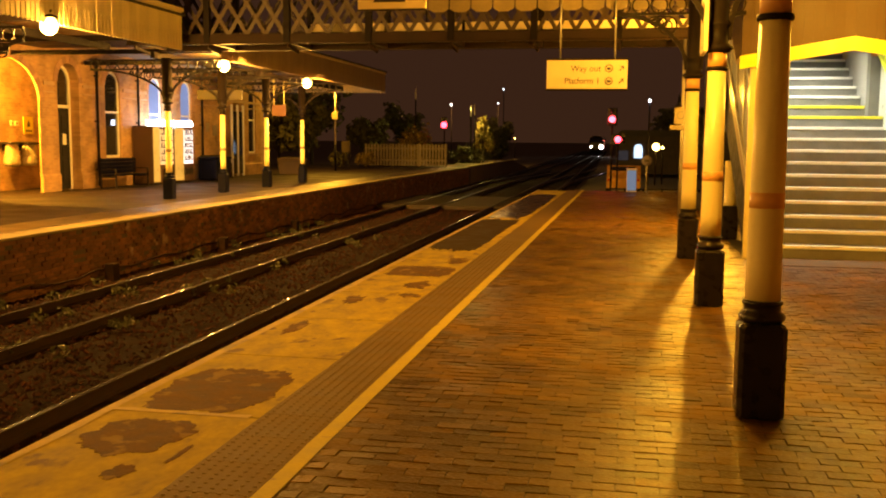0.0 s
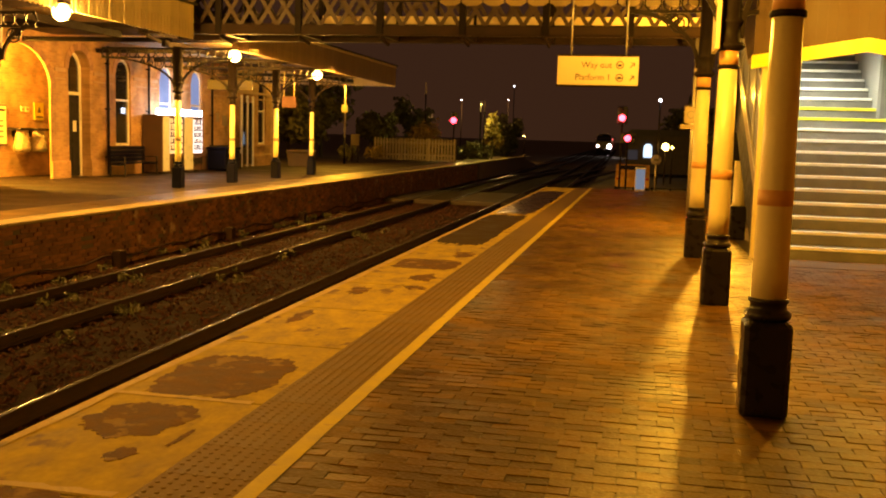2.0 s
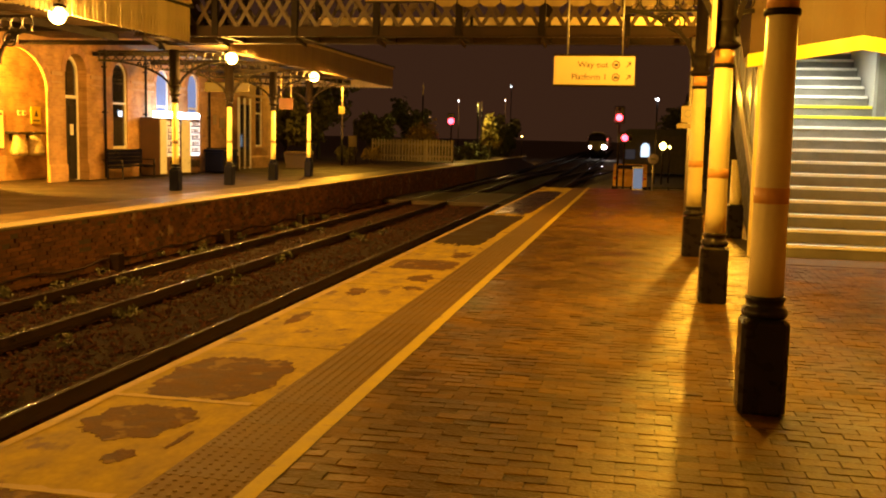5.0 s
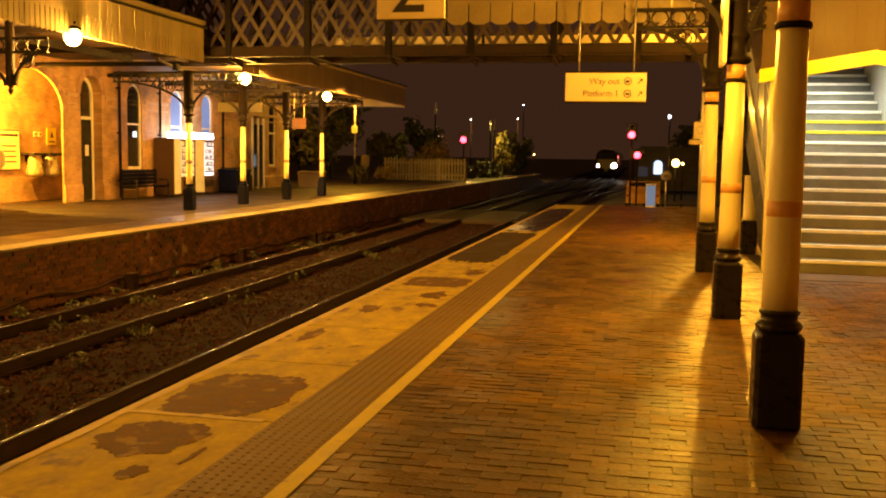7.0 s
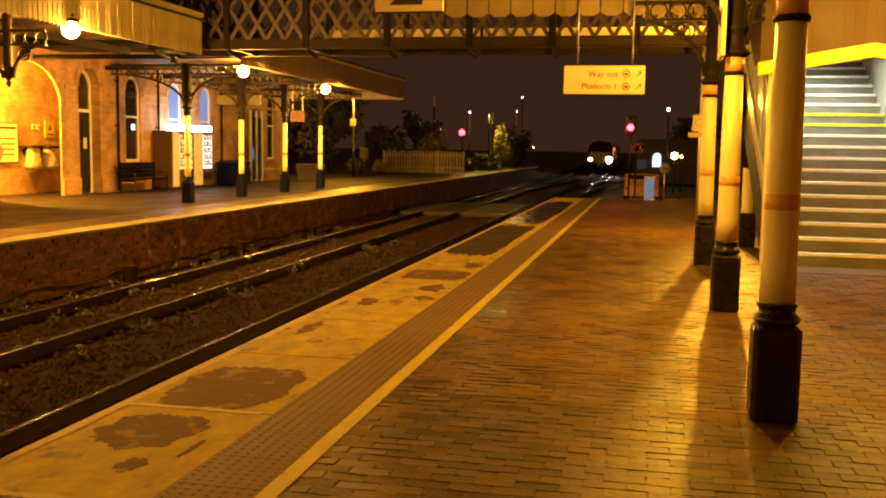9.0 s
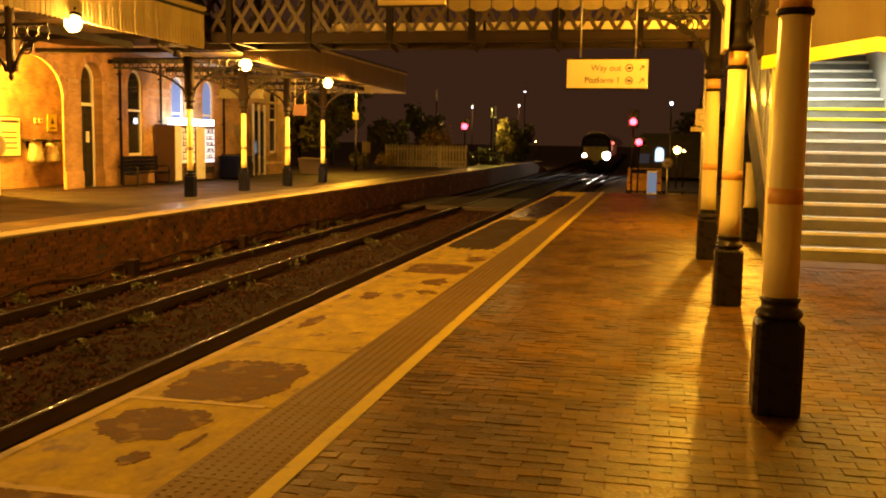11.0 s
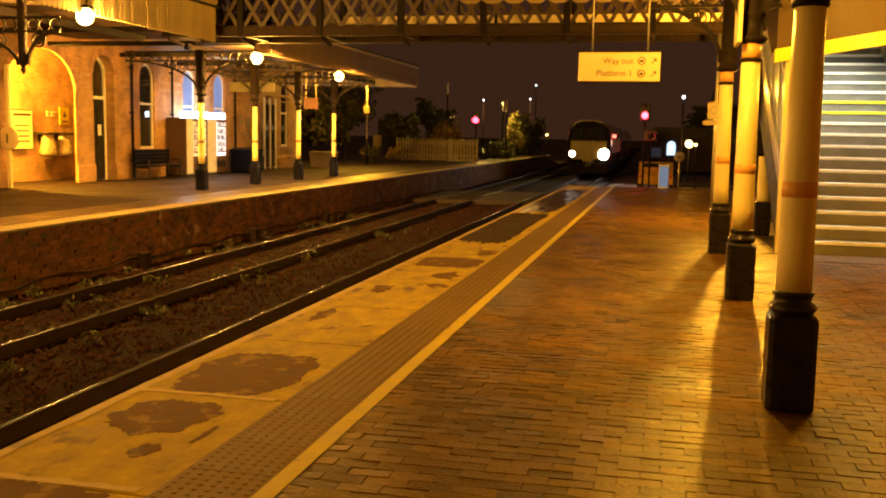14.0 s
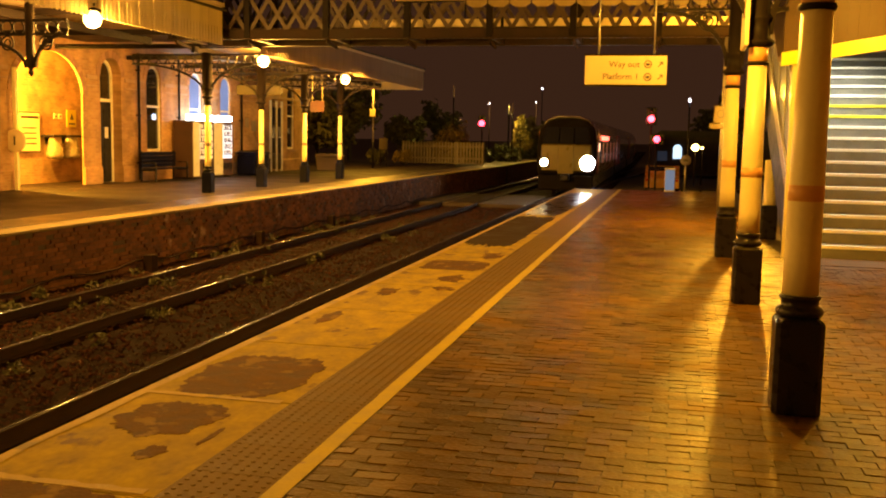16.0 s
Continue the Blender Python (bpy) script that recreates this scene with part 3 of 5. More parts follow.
# level crossing road, footways beyond the platform end
g = G().box(-60, 60, 38.0, 45.0, -1.24, -0.955)
structure("road", g, ROAD, "damp asphalt road over the level crossing", "road")
g = G()
for x in (-8.52, -5.05):
    g.cbox(x - 0.66, x + 0.66, 38.2, 44.8, -1.1, -0.935, 0.015)
structure("crossing_panel", g, SLEEPER, "dark crossing panels between the rails", "crossing panel")

# ---- columns of both canopies ----
def spandrel(g, z0, z1, x_end, side):
    """Curved cast bracket with circles from a column at x=0 out to x_end on one side, in its own plane."""
    pts = [(side * (0.1 + (abs(x_end) - 0.1) * (1 - math.cos(u * math.pi / 2))), 0, z0 + (z1 - z0) * math.sin(u * math.pi / 2)) for u in [i / 10 for i in range(11)]]
    for a, b in zip(pts, pts[1:]):
        g.bar(a, b, 0.06, 0.055)
    n = max(int(abs(x_end) / 0.26), 2)
    for i in range(n):
        x = 0.12 + (abs(x_end) - 0.1) * (i + 0.5) / n
        g.ring((side * x, 0, z1 + 0.125), 0.118, 0.022, "y", 0.03, 16)
    for i, r in ((0.20, 0.13), (0.42, 0.09), (0.58, 0.06)):
        zz = z1 - r - 0.035 - 0.005 * i
        g.ring((side * (0.12 + r + (abs(x_end) - 0.2) * i * 0.72), 0, zz), r, 0.024, "y", 0.03, 14)
        g.ring((side * (0.12 + r + (abs(x_end) - 0.2) * i * 0.72), 0, zz), r * 0.5, 0.02, "y", 0.03, 12)
    g.bar((0, 0, z1), (x_end, 0, z1), 0.05, 0.035)
    g.bar((0, 0, z1 + 0.25), (x_end, 0, z1 + 0.25), 0.06, 0.05)


def column(at, base_mat, label, group, left, right, z1, shaft=CREAM, ring_z=2.45, collar=ORANGEBAND, stripe=ORANGEBAND, fat=1.0, slim=1.0):
    c = thing("canopy_column", at, label, "column", group)
    ped = G()
    w = 0.1425
    pr = [(w - 0.018, 0), (w, 0.018), (w, 0.57), (w - 0.012, 0.585), (w - 0.03, 0.60)]
    oct_ = []
    for r, h in pr:
        k = r * 0.8
        oct_.append(([(r, -k), (r, k), (k, r), (-k, r), (-r, k), (-r, -k), (-k, -r), (k, -r)], h))
    for p, h in oct_:
        ped.v += [(a, b, h) for a, b in p]
    for j in range(len(pr) - 1):
        for i in range(8):
            ped.f.append((j * 8 + i, j * 8 + (i + 1) % 8, (j + 1) * 8 + (i + 1) % 8, (j + 1) * 8 + i))
            ped.s.append(False)
    ped.f += [tuple(range(8))[::-1], tuple(32 + i for i in range(8))]
    ped.s += [False, False]
    part("pedestal", ped, base_mat, c, "glossy dark painted pedestal")
    mould = G().lathe([(0.105, 0.598), (0.13, 0.605), (0.142, 0.625), (0.142, 0.64), (0.128, 0.66), (0.112, 0.668), (0.112, 0.705), (0.122, 0.712), (0.124, 0.726), (0.116, 0.736), (0.10, 0.738)], n=24)
    part("base_moulding", mould, base_mat, c)
    part("shaft", G().lathe([(0.108 * slim, 0.73), (0.1065 * slim, 0.95), (0.102 * slim, 1.6), (0.092 * slim, ring_z)], n=24), shaft, c, "cream painted iron shaft")
    part("stripe", G().lathe([(0.1042 * slim, 1.31), (0.1062 * slim, 1.311), (0.1052 * slim, 1.405), (0.1032 * slim, 1.406)], n=24), stripe, c, "faded stripe round the shaft")
    part("ring", G().lathe([(0.09, ring_z - 0.012), (0.108, ring_z - 0.008), (0.112, ring_z + 0.01), (0.108, ring_z + 0.028), (0.09, ring_z + 0.03)], n=24), IRON, c, "black moulded ring")
    part("collar", G().lathe([(0.094, ring_z + 0.02), (0.094, ring_z + 0.17)], n=24), collar, c, "painted collar above the ring")
    cap = G().lathe([(0.09, ring_z + 0.165), (0.125, ring_z + 0.18), (0.16, ring_z + 0.215), (0.15, ring_z + 0.235), (0.11, ring_z + 0.26), (0.10 * fat, ring_z + 0.42), (0.12 * fat, ring_z + 0.45), (0.12 * fat, ring_z + 0.47), (0.095 * fat, ring_z + 0.5), (0.095 * fat, z1 + 0.3)], n=20)
    part("capital", cap, IRON, c, "dark moulded iron capital")
    br = G()
    for side, ln in ((-1, left), (1, right)):
        if ln:
            spandrel(br, ring_z + 0.3, z1, side * ln, side)
    part("spandrel_bracket", br, IRON, c, "dark iron bracket with open circles")
    return c


NEAR_COLS = [5.66, 9.87, 14.07]
first = column((0.52, 1.46, 0), BLACKPAINT, "cream iron column with gloss black pedestal and orange stripe", "near canopy columns", 1.15, 0.7, 3.55)
for y in NEAR_COLS:
    copy_thing(first, Matrix.Translation((0.52, y, 0)))
post = thing("stair_prop", (1.4, 17.2, 0), "short dull cream prop with black base under the stairs", "column")
part("pedestal", G().cbox(-0.14, 0.14, -0.14, 0.14, 0, 0.6, 0.03), BLACKPAINT, post, "gloss black base")
part("shaft", G().lathe([(0.12, 0.59), (0.1, 0.66), (0.1, 1.38)], n=20), CREAM, post)
far_first = column((-12.98, 13.4, 0), BLUEPAINT, "cream iron column with dark blue pedestal on far platform", "far canopy columns", 2.3, 1.6, 3.58, collar=IRON, stripe=PLYPANEL, fat=1.5, slim=0.8)
for y in (24.5, 28.15, 31.87, 35.63):
    copy_thing(far_first, Matrix.Translation((-12.98, y, 0)))
hang = thing("hanging_bracket", (-12.15, 15.7, 2.88), "dark iron hanging bracket with circles and a pendant", "bracket")
g = G()
spandrel(g, -0.05, 0.57, -1.85, -1)
spandrel(g, -0.05, 0.57, 0.8, 1)
part("scrollwork", g, IRON, hang)
part("pendant", G().lathe([(0.012, -0.22), (0.045, -0.17), (0.05, -0.13), (0.03, -0.1), (0.075, -0.03), (0.085, 0.1), (0.085, 1.25)], n=14), IRON, hang)

# ---- far canopy ----
def valance(name, y0, y1, x, z0, z1, label, tooth=0.03, boards=CREAMBOARD):
    """A fascia of upright boards with pointed feet, along the platform."""
    v = thing(name, (x, y0, z0), label, "valance", "far canopy valances")
    step = 0.15
    n = int((y1 - y0) / step)
    b = G()
    for k in range(n):
        a, c = k * step + 0.001, (k + 1) * step - 0.001
        dx = rng.uniform(-0.004, 0.004)
        m, h = (a + c) / 2, (z1 - z0) * 0.45
        b.prism([(a + 0.014, 0.0), (m, -tooth), (c - 0.014, 0.0), (c - 0.014, h - 0.03), (c, h), (c, z1 - z0), (a, z1 - z0), (a, h), (a + 0.014, h - 0.03)], "x", dx - 0.012, dx + 0.012)
    o = part("boarding", b, boards, v)
    o["kind"] = "stuff"
    part("top_rail", G().cbox(-0.05, 0.05, 0, y1 - y0, z1 - z0 - 0.01, z1 - z0 + 0.09, 0.012), CREAMBOARD, v)
    part("back_rail", G().box(-0.07, -0.014, 0, y1 - y0, 0.12, 0.2), SOFFIT, v)
    return v


valance("canopy_valance", -2, 22.05, -11.3, 3.87, 4.78, "tall cream boarded canopy valance with pointed lower ends")
valance("canopy_valance", 24.3, 42.05, -11.3, 3.83, 4.6, "boarded canopy valance beyond the footbridge, darkened brown for its shade", boards=SHADEBOARD)


def cross_valance(y, z0, z1, label):
    v = thing("end_valance", (-11.3, y, z0), label, "valance", "far canopy valances")
    b = G()
    for k in range(42):
        a = -k * 0.15
        b.prism([(a - 0.146, 0.0), (a - 0.075, -0.075), (a - 0.004, 0.0), (a - 0.004, z1 - z0), (a - 0.146, z1 - z0)], "y", -0.012, 0.012)
    part("boarding", b, CREAMBOARD, v)["kind"] = "stuff"


cross_valance(42.05, 3.83, 4.6, "cream boarded valance across the canopy end")
for y0, y1 in ((-2, 22.05), (24.3, 42.0)):
    structure("canopy_soffit", G().prism([(-17.9, 4.5), (-11.34, 4.05), (-11.34, 4.12), (-17.9, 4.58)], "y", y0, y1), SOFFIT, "boarded underside of the far canopy", "ceiling")
    structure("canopy_roof", G().prism([(-18.2, 5.4), (-14.5, 5.3), (-11.2, 4.72), (-11.2, 4.66), (-14.5, 5.2), (-18.2, 5.3)], "y", y0, y1), ROOF, "dark felt roof of the far canopy", "roof")
    b = thing("canopy_beam", (-13.31, y0, 3.87), "dark iron beam on the far canopy columns", "beam")
    part("web", G().cbox(-0.06, 0.06, 0, y1 - y0, 0.0, 0.18, 0.015), IRON, b)
    for k in range(int((y1 - y0) / 3.8) + 1):
        y = min(k * 3.8 + 0.3, y1 - y0 - 0.1)
        part("rafter", G().box(-4.5, 1.95, y - 0.04, y + 0.04, 0.14, 0.27), IRON, b)


def lantern(at, label, drop=0.16, r=0.17, group="sodium lanterns", arm=None):
    l = thing("lantern", at, label, "lamp", group)
    part("bulb", G().ball((0, 0, 0), r, 16, 10), SODIUM_GLOW, l, "glowing orange sodium globe")
    part("hood", G().lathe([(r * 0.6, r * 0.86), (r * 1.05, r * 0.9), (r * 0.9, r * 1.1), (r * 0.3, r * 1.3), (0.02, r * 1.35)], n=16), IRON, l)
    part("stem", G().tube([(0, 0, r * 1.3), (0, 0, r * 1.3 + drop)], 0.018), IRON, l)
    if arm:
        part("arm", G().tube([(0, 0, r * 1.3 + drop), (arm[0], arm[1], r * 1.3 + drop), arm], 0.022), IRON, l)
    return l


for p in FAR_LAMPS:
    lantern(p, "glowing sodium lantern hung from the far canopy edge", drop=0.05, arm=(0.05 if p[1] < 20 else 0.36, 0, 0.3))
stair_lamp = lantern(NEAR_LAMPS[0], "glowing sodium lantern beside the footbridge stairs", drop=0.1, r=0.08, arm=(0.18, 0.0, 0.2))
# unseen plate added to keep this lamp's light off the stair panel
part("reflector", G().cbox(0.078, 0.095, -1.4, 0.8, -0.7, 0.3, 0.006), IRON, stair_lamp, "dark plate added to shield the stair panel from the lamp")
lantern(NEAR_LAMPS[1], "glowing sodium lantern under the near canopy", drop=0.45)
lantern(NEAR_LAMPS[4], "glowing sodium lantern under the near canopy", drop=0.1, r=0.13)
lantern(NEAR_LAMPS[3], "glowing sodium lantern under the near canopy", drop=0.3)
lantern(NEAR_LAMPS[2], "glowing sodium lantern under the near canopy", drop=0.3)
lantern(PORCH_LAMP, "glowing sodium lantern inside the arched porch", drop=0.1, r=0.1, arm=(0.0, 0.0, 0.41))
for p in BRIDGE_LAMPS:
    lantern(p, "glowing sodium lantern over the footbridge deck", drop=0.1, r=0.13, arm=(0.0, 0.85, -1.85))

# ---- near canopy over the platform ----
structure("near_canopy_soffit", G().prism([(-3.45, 4.0), (0.52, 4.25), (6.5, 4.35), (6.5, 4.45), (0.52, 4.4), (-3.45, 4.1)], "y", -9, 14.1), SOFFIT, "boarded underside of the near canopy", "ceiling")
ev = thing("end_valance", (-3.45, 14.2, 3.64), "dim olive boarded valance across the near canopy end", "valance")
OLIVE = mat("olive_valance_board", (0.3, 0.225, 0.1), (0.2, 0.15, 0.07), rough=0.6, scale=1.5, fine=25, rnd="object", spread=0.15)
for k in range(12):
    a = 0.335 * k
    part("board", G().prism([(a + 0.012, 0.05), (a + 0.09, 0.0), (a + 0.245, 0.0), (a + 0.323, 0.05), (a + 0.323, 0.3), (a + 0.334, 0.34), (a + 0.334, 0.75), (a + 0.001, 0.75), (a + 0.001, 0.34), (a + 0.012, 0.3)], "y", -0.012, 0.012), OLIVE, ev)
part("back_rail", G().cbox(0, 4.02, 0.012, 0.06, 0.45, 0.53, 0.008), SOFFIT, ev)
b = thing("canopy_beam", (0.52, -9, 3.85), "dark iron beam on the near canopy columns", "beam")
part("web", G().cbox(-0.06, 0.06, 0, 23.1, 0.0, 0.4, 0.015), IRON, b)
structure("wall_right", G().box(6.5, 6.8, -9, 31, -0.1, 5), BUFFBRICK, "brick wall behind the near platform", "wall")
structure("wall_back", G().box(-3.0, 6.5, -9.3, -9, -0.1, 4.5), BUFFBRICK_X, "brick wall closing the platform end", "wall")

# ---- footbridge ----
bridge = thing("footbridge", (0, 21, 3.9), "lattice iron footbridge over both tracks, dimly lit", "footbridge")
POSTS = [-12.02, -10.16, -8.2, -6.26, -4.36, -2.51, -0.69, 1.16]
for face, y in ((0, 0.0), (1, 2.4)):
    part("lower_chord", G().cbox(-12.2, 1.3, y - 0.06, y + 0.06, 0.0, 0.2, 0.012), GIRDER, bridge, "weathered riveted lower chord")
    part("chord_flange", G().box(-12.2, 1.3, y - 0.13, y + 0.13, -0.025, 0.0), GIRDER, bridge)
    part("upper_chord", G().cbox(-12.2, 1.3, y - 0.07, y + 0.07, 1.62, 1.74, 0.012), GIRDER, bridge)
    for x in POSTS:
        part("post", G().cbox(x - 0.075, x + 0.075, y - 0.1, y + 0.1, -0.03, 1.66, 0.01), IRON, bridge)
    for a, c in zip(POSTS, POSTS[1:]):
        lat = G()
        n = 4
        w = (c - a - 0.15) / n
        lo, hi, top = a + 0.075, c - 0.075, 1.42
        dx = w * 2.0
        for k in range(-2, n):
            for s in (-1, 1):
                p = lo + k * w if s > 0 else lo + (k + 2) * w
                u = sorted(((lo - p) / (s * dx), (hi - p) / (s * dx)))
                u0, u1 = max(u[0], 0.0), min(u[1], 1.0)
                if u1 - u0 > 0.03:
                    lat.bar((p + s * dx * u0, y + s * 0.008, 0.2 + top * u0), (p + s * dx * u1, y + s * 0.008, 0.2 + top * u1), 0.012, 0.09)
        part("lattice", lat, LATTICE, bridge, "crossed flat iron lattice strips")
g = G()
for k in range(96):
    x = -12.1 + 0.14 * k
    g.lathe([(0.018, 0), (0.014, -0.012), (0.004, -0.016)], x, -0.09, -0.025, 6)
part("rivet_row", g, GIRDER, bridge)["kind"] = "stuff"
part("deck", G().box(-12.2, 1.3, 0.08, 2.32, 0.17, 0.24), GIRDER, bridge, "dark deck of the footbridge")
for a, c in zip(POSTS[2:], POSTS[3:]):
    part("kick_panel", G().box(a + 0.04, c - 0.04, 2.27, 2.3, 0.24, 0.6), CREAMBOARD, bridge, "pale kick panel inside the lattice")
for x in POSTS:
    part("cross_beam", G().cbox(x - 0.05, x + 0.05, 0.14, 2.26, 0.0, 0.165, 0.01), GIRDER, bridge)
    part("knee_brace", G().bar((x, 0.0, -0.06), (x + 0.02, 1.0, -0.16), 0.05, 0.07), GIRDER, bridge)
part("far_stair_side", G().box(-15.5, -12.22, -0.06, 2.4, 0.1, 1.7), GIRDER, bridge)
# near support leg
part("pier", G().cbox(1.18, 1.4, 0.2, 0.5, -3.795, 0.0, 0.02), IRON, bridge)
bridge.location, bridge.scale = (0.018, 22.4, 4.046), (1.065, 0.74, 1.065)

# ---- stairs up to the footbridge ----
RISE, RUN, Y0, SX0, SX1 = 0.2, 0.38, 14.4, 1.42, 3.72
stairs = thing("footbridge_stairs", (1.42, Y0, 0), "grey covered stairs with pale nosings up to the footbridge", "stairs")
NSTEP = 20
for k in range(NSTEP):
    y, z = Y0 + RUN * k, RISE * (k + 1)
    x1 = 4.1 if k < 11 else 3.86
    st = G().box(SX0, x1, y, y + RUN + 0.02, z - RISE if k else 0.0, z - 0.003)
    step = wpart("step", st, STAIRGREY, stairs)
    ns = G().cbox(SX0 + 0.01, x1 - 0.01, y - 0.014, y + 0.06, z - 0.05, z, 0.006)
    wpart("nosing", ns, NOSING_Y if k in (10, 11) else NOSING, step, "yellow nosing strip" if k in (10, 11) else "pale nosing strip")
slope = RISE / RUN
yt = Y0 + RUN * NSTEP


def side(x0, x1, lo, hi, y_a, y_b):
    z = lambda y: RISE + slope * (y - Y0)
    return G().prism([(y_a, max(z(y_a) + lo, 0)), (y_b, z(y_b) + lo), (y_b, z(y_b) + hi), (y_a, z(y_a) + hi)], "x", x0, x1)


wpart("string", side(1.375, 1.415, -0.28, 0.68, Y0 - 0.06, yt), IRON, stairs, "dark steel string below the side panel")
wpart("side_panel", side(1.36, 1.415, 0.68, 1.05, Y0 - 0.06, yt), PLYPANEL, stairs, "brown-grey side panel of the stairs")
wpart("glazing", side(1.375, 1.395, 1.1, 2.35, Y0 + 0.1, yt), glass_mat("stair_side_glass", (0.09, 0.085, 0.07), 0.45), stairs, "dull glazing above the side panel")
wpart("side_capping", side(1.34, 1.43, 1.05, 1.1, Y0 - 0.06, yt), PANEL, stairs)
wpart("side_capping", side(1.34, 1.43, 2.35, 2.42, Y0 + 0.0, yt), PANEL, stairs)
for k in range(6):
    y = Y0 + 1.1 * k + 0.9
    z = RISE + slope * (y - Y0)
    wpart("glazing_bar", G().box(1.36, 1.412, y - 0.025, y + 0.025, z + 1.1, z + 2.36), PANEL, stairs)
wpart("newel", G().cbox(1.335, 1.44, Y0 - 0.16, Y0 - 0.05, 0.0, 2.85, 0.012), CREAM, stairs, "cream newel post at the foot")
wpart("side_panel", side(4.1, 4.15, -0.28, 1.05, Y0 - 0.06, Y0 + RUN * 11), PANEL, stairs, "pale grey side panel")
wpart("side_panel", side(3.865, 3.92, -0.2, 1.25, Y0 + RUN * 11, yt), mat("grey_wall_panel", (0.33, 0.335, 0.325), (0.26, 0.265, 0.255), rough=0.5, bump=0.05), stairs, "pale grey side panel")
wpart("side_panel", G().box(3.92, 4.15, Y0 + RUN * 11, Y0 + RUN * 11 + 0.04, 0.0, RISE * 12 + 0.9), STAIRGREY, stairs)
wpart("upper_side", side(3.9, 3.96, 1.25, 2.6, Y0 + RUN * 8, yt), YELLOWPAINT, stairs, "yellow upper side framing")
wpart("handrail", G().tube([(4.04, Y0 + 0.1, RISE + 0.95), (4.04, Y0 + RUN * 11, RISE * 12 + 0.95)], 0.025), YELLOWPAINT, stairs, "yellow tubular handrail")
wpart("handrail", G().tube([(1.5, Y0 + 0.1, RISE + 0.95), (1.5, yt, RISE * 21 + 0.95)], 0.025), YELLOWPAINT, stairs, "yellow tubular handrail")
roof = G()
for s in (-1, 1):
    xa, xb = 2.72, 2.72 + s * 1.55
    roof.prism([(xa, 3.22), (xb, 2.86), (xb, 2.92), (xa, 3.28)], "y", Y0 - 0.15, Y0 + 0.3)
    v = [(xa, Y0 + 0.3, 3.24), (xb, Y0 + 0.3, 2.88), (xb, yt + 1, 2.88 + slope * (yt + 0.7 - Y0)), (xa, yt + 1, 3.24 + slope * (yt + 0.7 - Y0))]
    roof.add(v + [(a, b, c + 0.06) for a, b, c in v], [(0, 1, 2, 3), (4, 5, 6, 7), (0, 1, 5, 4), (1, 2, 6, 5), (2, 3, 7, 6), (3, 0, 4, 7)])
wpart("stair_roof", roof, SOFFIT, stairs, "pitched boarded roof over the stairs")
fas = G()
fas.prism([(1.17, 2.76), (2.72, 3.02), (4.27, 2.76), (4.27, 2.95), (2.72, 3.215), (1.17, 2.95)], "y", Y0 - 0.24, Y0 - 0.17)
wpart("gable_fascia", fas, YELLOWPAINT, stairs, "bright yellow gable fascia over the stairs")
GABLE = mat("brown_gable_board", (0.1, 0.058, 0.022), (0.07, 0.04, 0.017), rough=0.6, scale=1.2, rnd="object", spread=0.03)
for k in range(22):
    a = 1.2 + 0.14 * k
    za = 3.0 + 0.17 * (1.55 - abs(a - 2.72))
    wpart("gable_board", G().box(a + 0.0006, a + 0.1394, Y0 - 0.155 + rng.uniform(0, 0.004), Y0 - 0.13, za - 0.15, 4.3), GABLE, stairs)
wpart("light_tube", G().box(2.6, 2.7, 16.4, 19.4, 4.29, 4.35), STAIR_GLOW, stairs, "white fluorescent tube under the stair roof")
structure("corduroy_strip", G().box(1.44, 3.9, 13.45, 14.36, 0.0, 0.012), mat("corduroy_paving", (0.15, 0.095, 0.04), (0.1, 0.065, 0.03), rough=0.7, spec=0.2), "pale paving strip at the foot of the stairs", "paving")

# ---- station building on the far platform ----
FX = -18.0


def facade(name, y0, y1, z1, openings, x_front=FX, depth=0.42):
    """Wall along y with arched openings (ya, yb, sill, spring, top)."""
    g = G()
    xf, xb = x_front, x_front - depth
    edges = [y0]
    for ya, yb, sill, sp, top in openings:
        g.box(xb, xf, edges[-1], ya, 0, z1)
        if sill > 0:
            g.box(xb, xf, ya, yb, 0, sill)
        n = 14
        mid, half = (ya + yb) / 2, (yb - ya) / 2
        arc = [(mid - half * math.cos(math.pi * i / n), sp + (top - sp) * math.sin(math.pi * i / n)) for i in range(n + 1)]
        for (a, za), (b, zb) in zip(arc, arc[1:]):
            g.add([(xf, a, za), (xf, b, zb), (xf, b, z1), (xf, a, z1), (xb, a, za), (xb, b, zb), (xb, b, z1), (xb, a, z1)], [(0, 1, 2, 3), (7, 6, 5, 4), (0, 4, 5, 1), (3, 2, 6, 7)])
        edges.append(yb)
    g.box(xb, xf, edges[-1], y1, 0, z1)
    return g


WIN = [(29.88, 30.86), (32.95, 33.93), (35.5, 36.48), (42.45, 43.35)]
ops = [(22.9, 26.15, 0, 2.75, 3.98), (27.1, 28.3, 0, 3.42, 4.02)] + [(a, b, 1.0, 3.45, 3.95) for a, b in WIN[:3]] + [(40.3, 41.7, 0, 2.9, 3.3)] + [(a, b, 1.0, 3.45, 3.95) for a, b in WIN[3:]]
structure("wall_station", facade("wall", 27.0, 44, 5.6, ops[1:]), BUFFBRICK, "brick station facade with arched porch, door and windows", "wall")
structure("wall_porch_front", facade("wall", 10, 26.998, 5.6, ops[:1], depth=0.06), BUFFBRICK, "brick porch front with a wide round arch", "wall")
structure("wall_station_end", G().box(-26, FX, 44, 44.4, 0, 5.6), BUFFBRICK_X, "brick end wall of the station building", "wall")
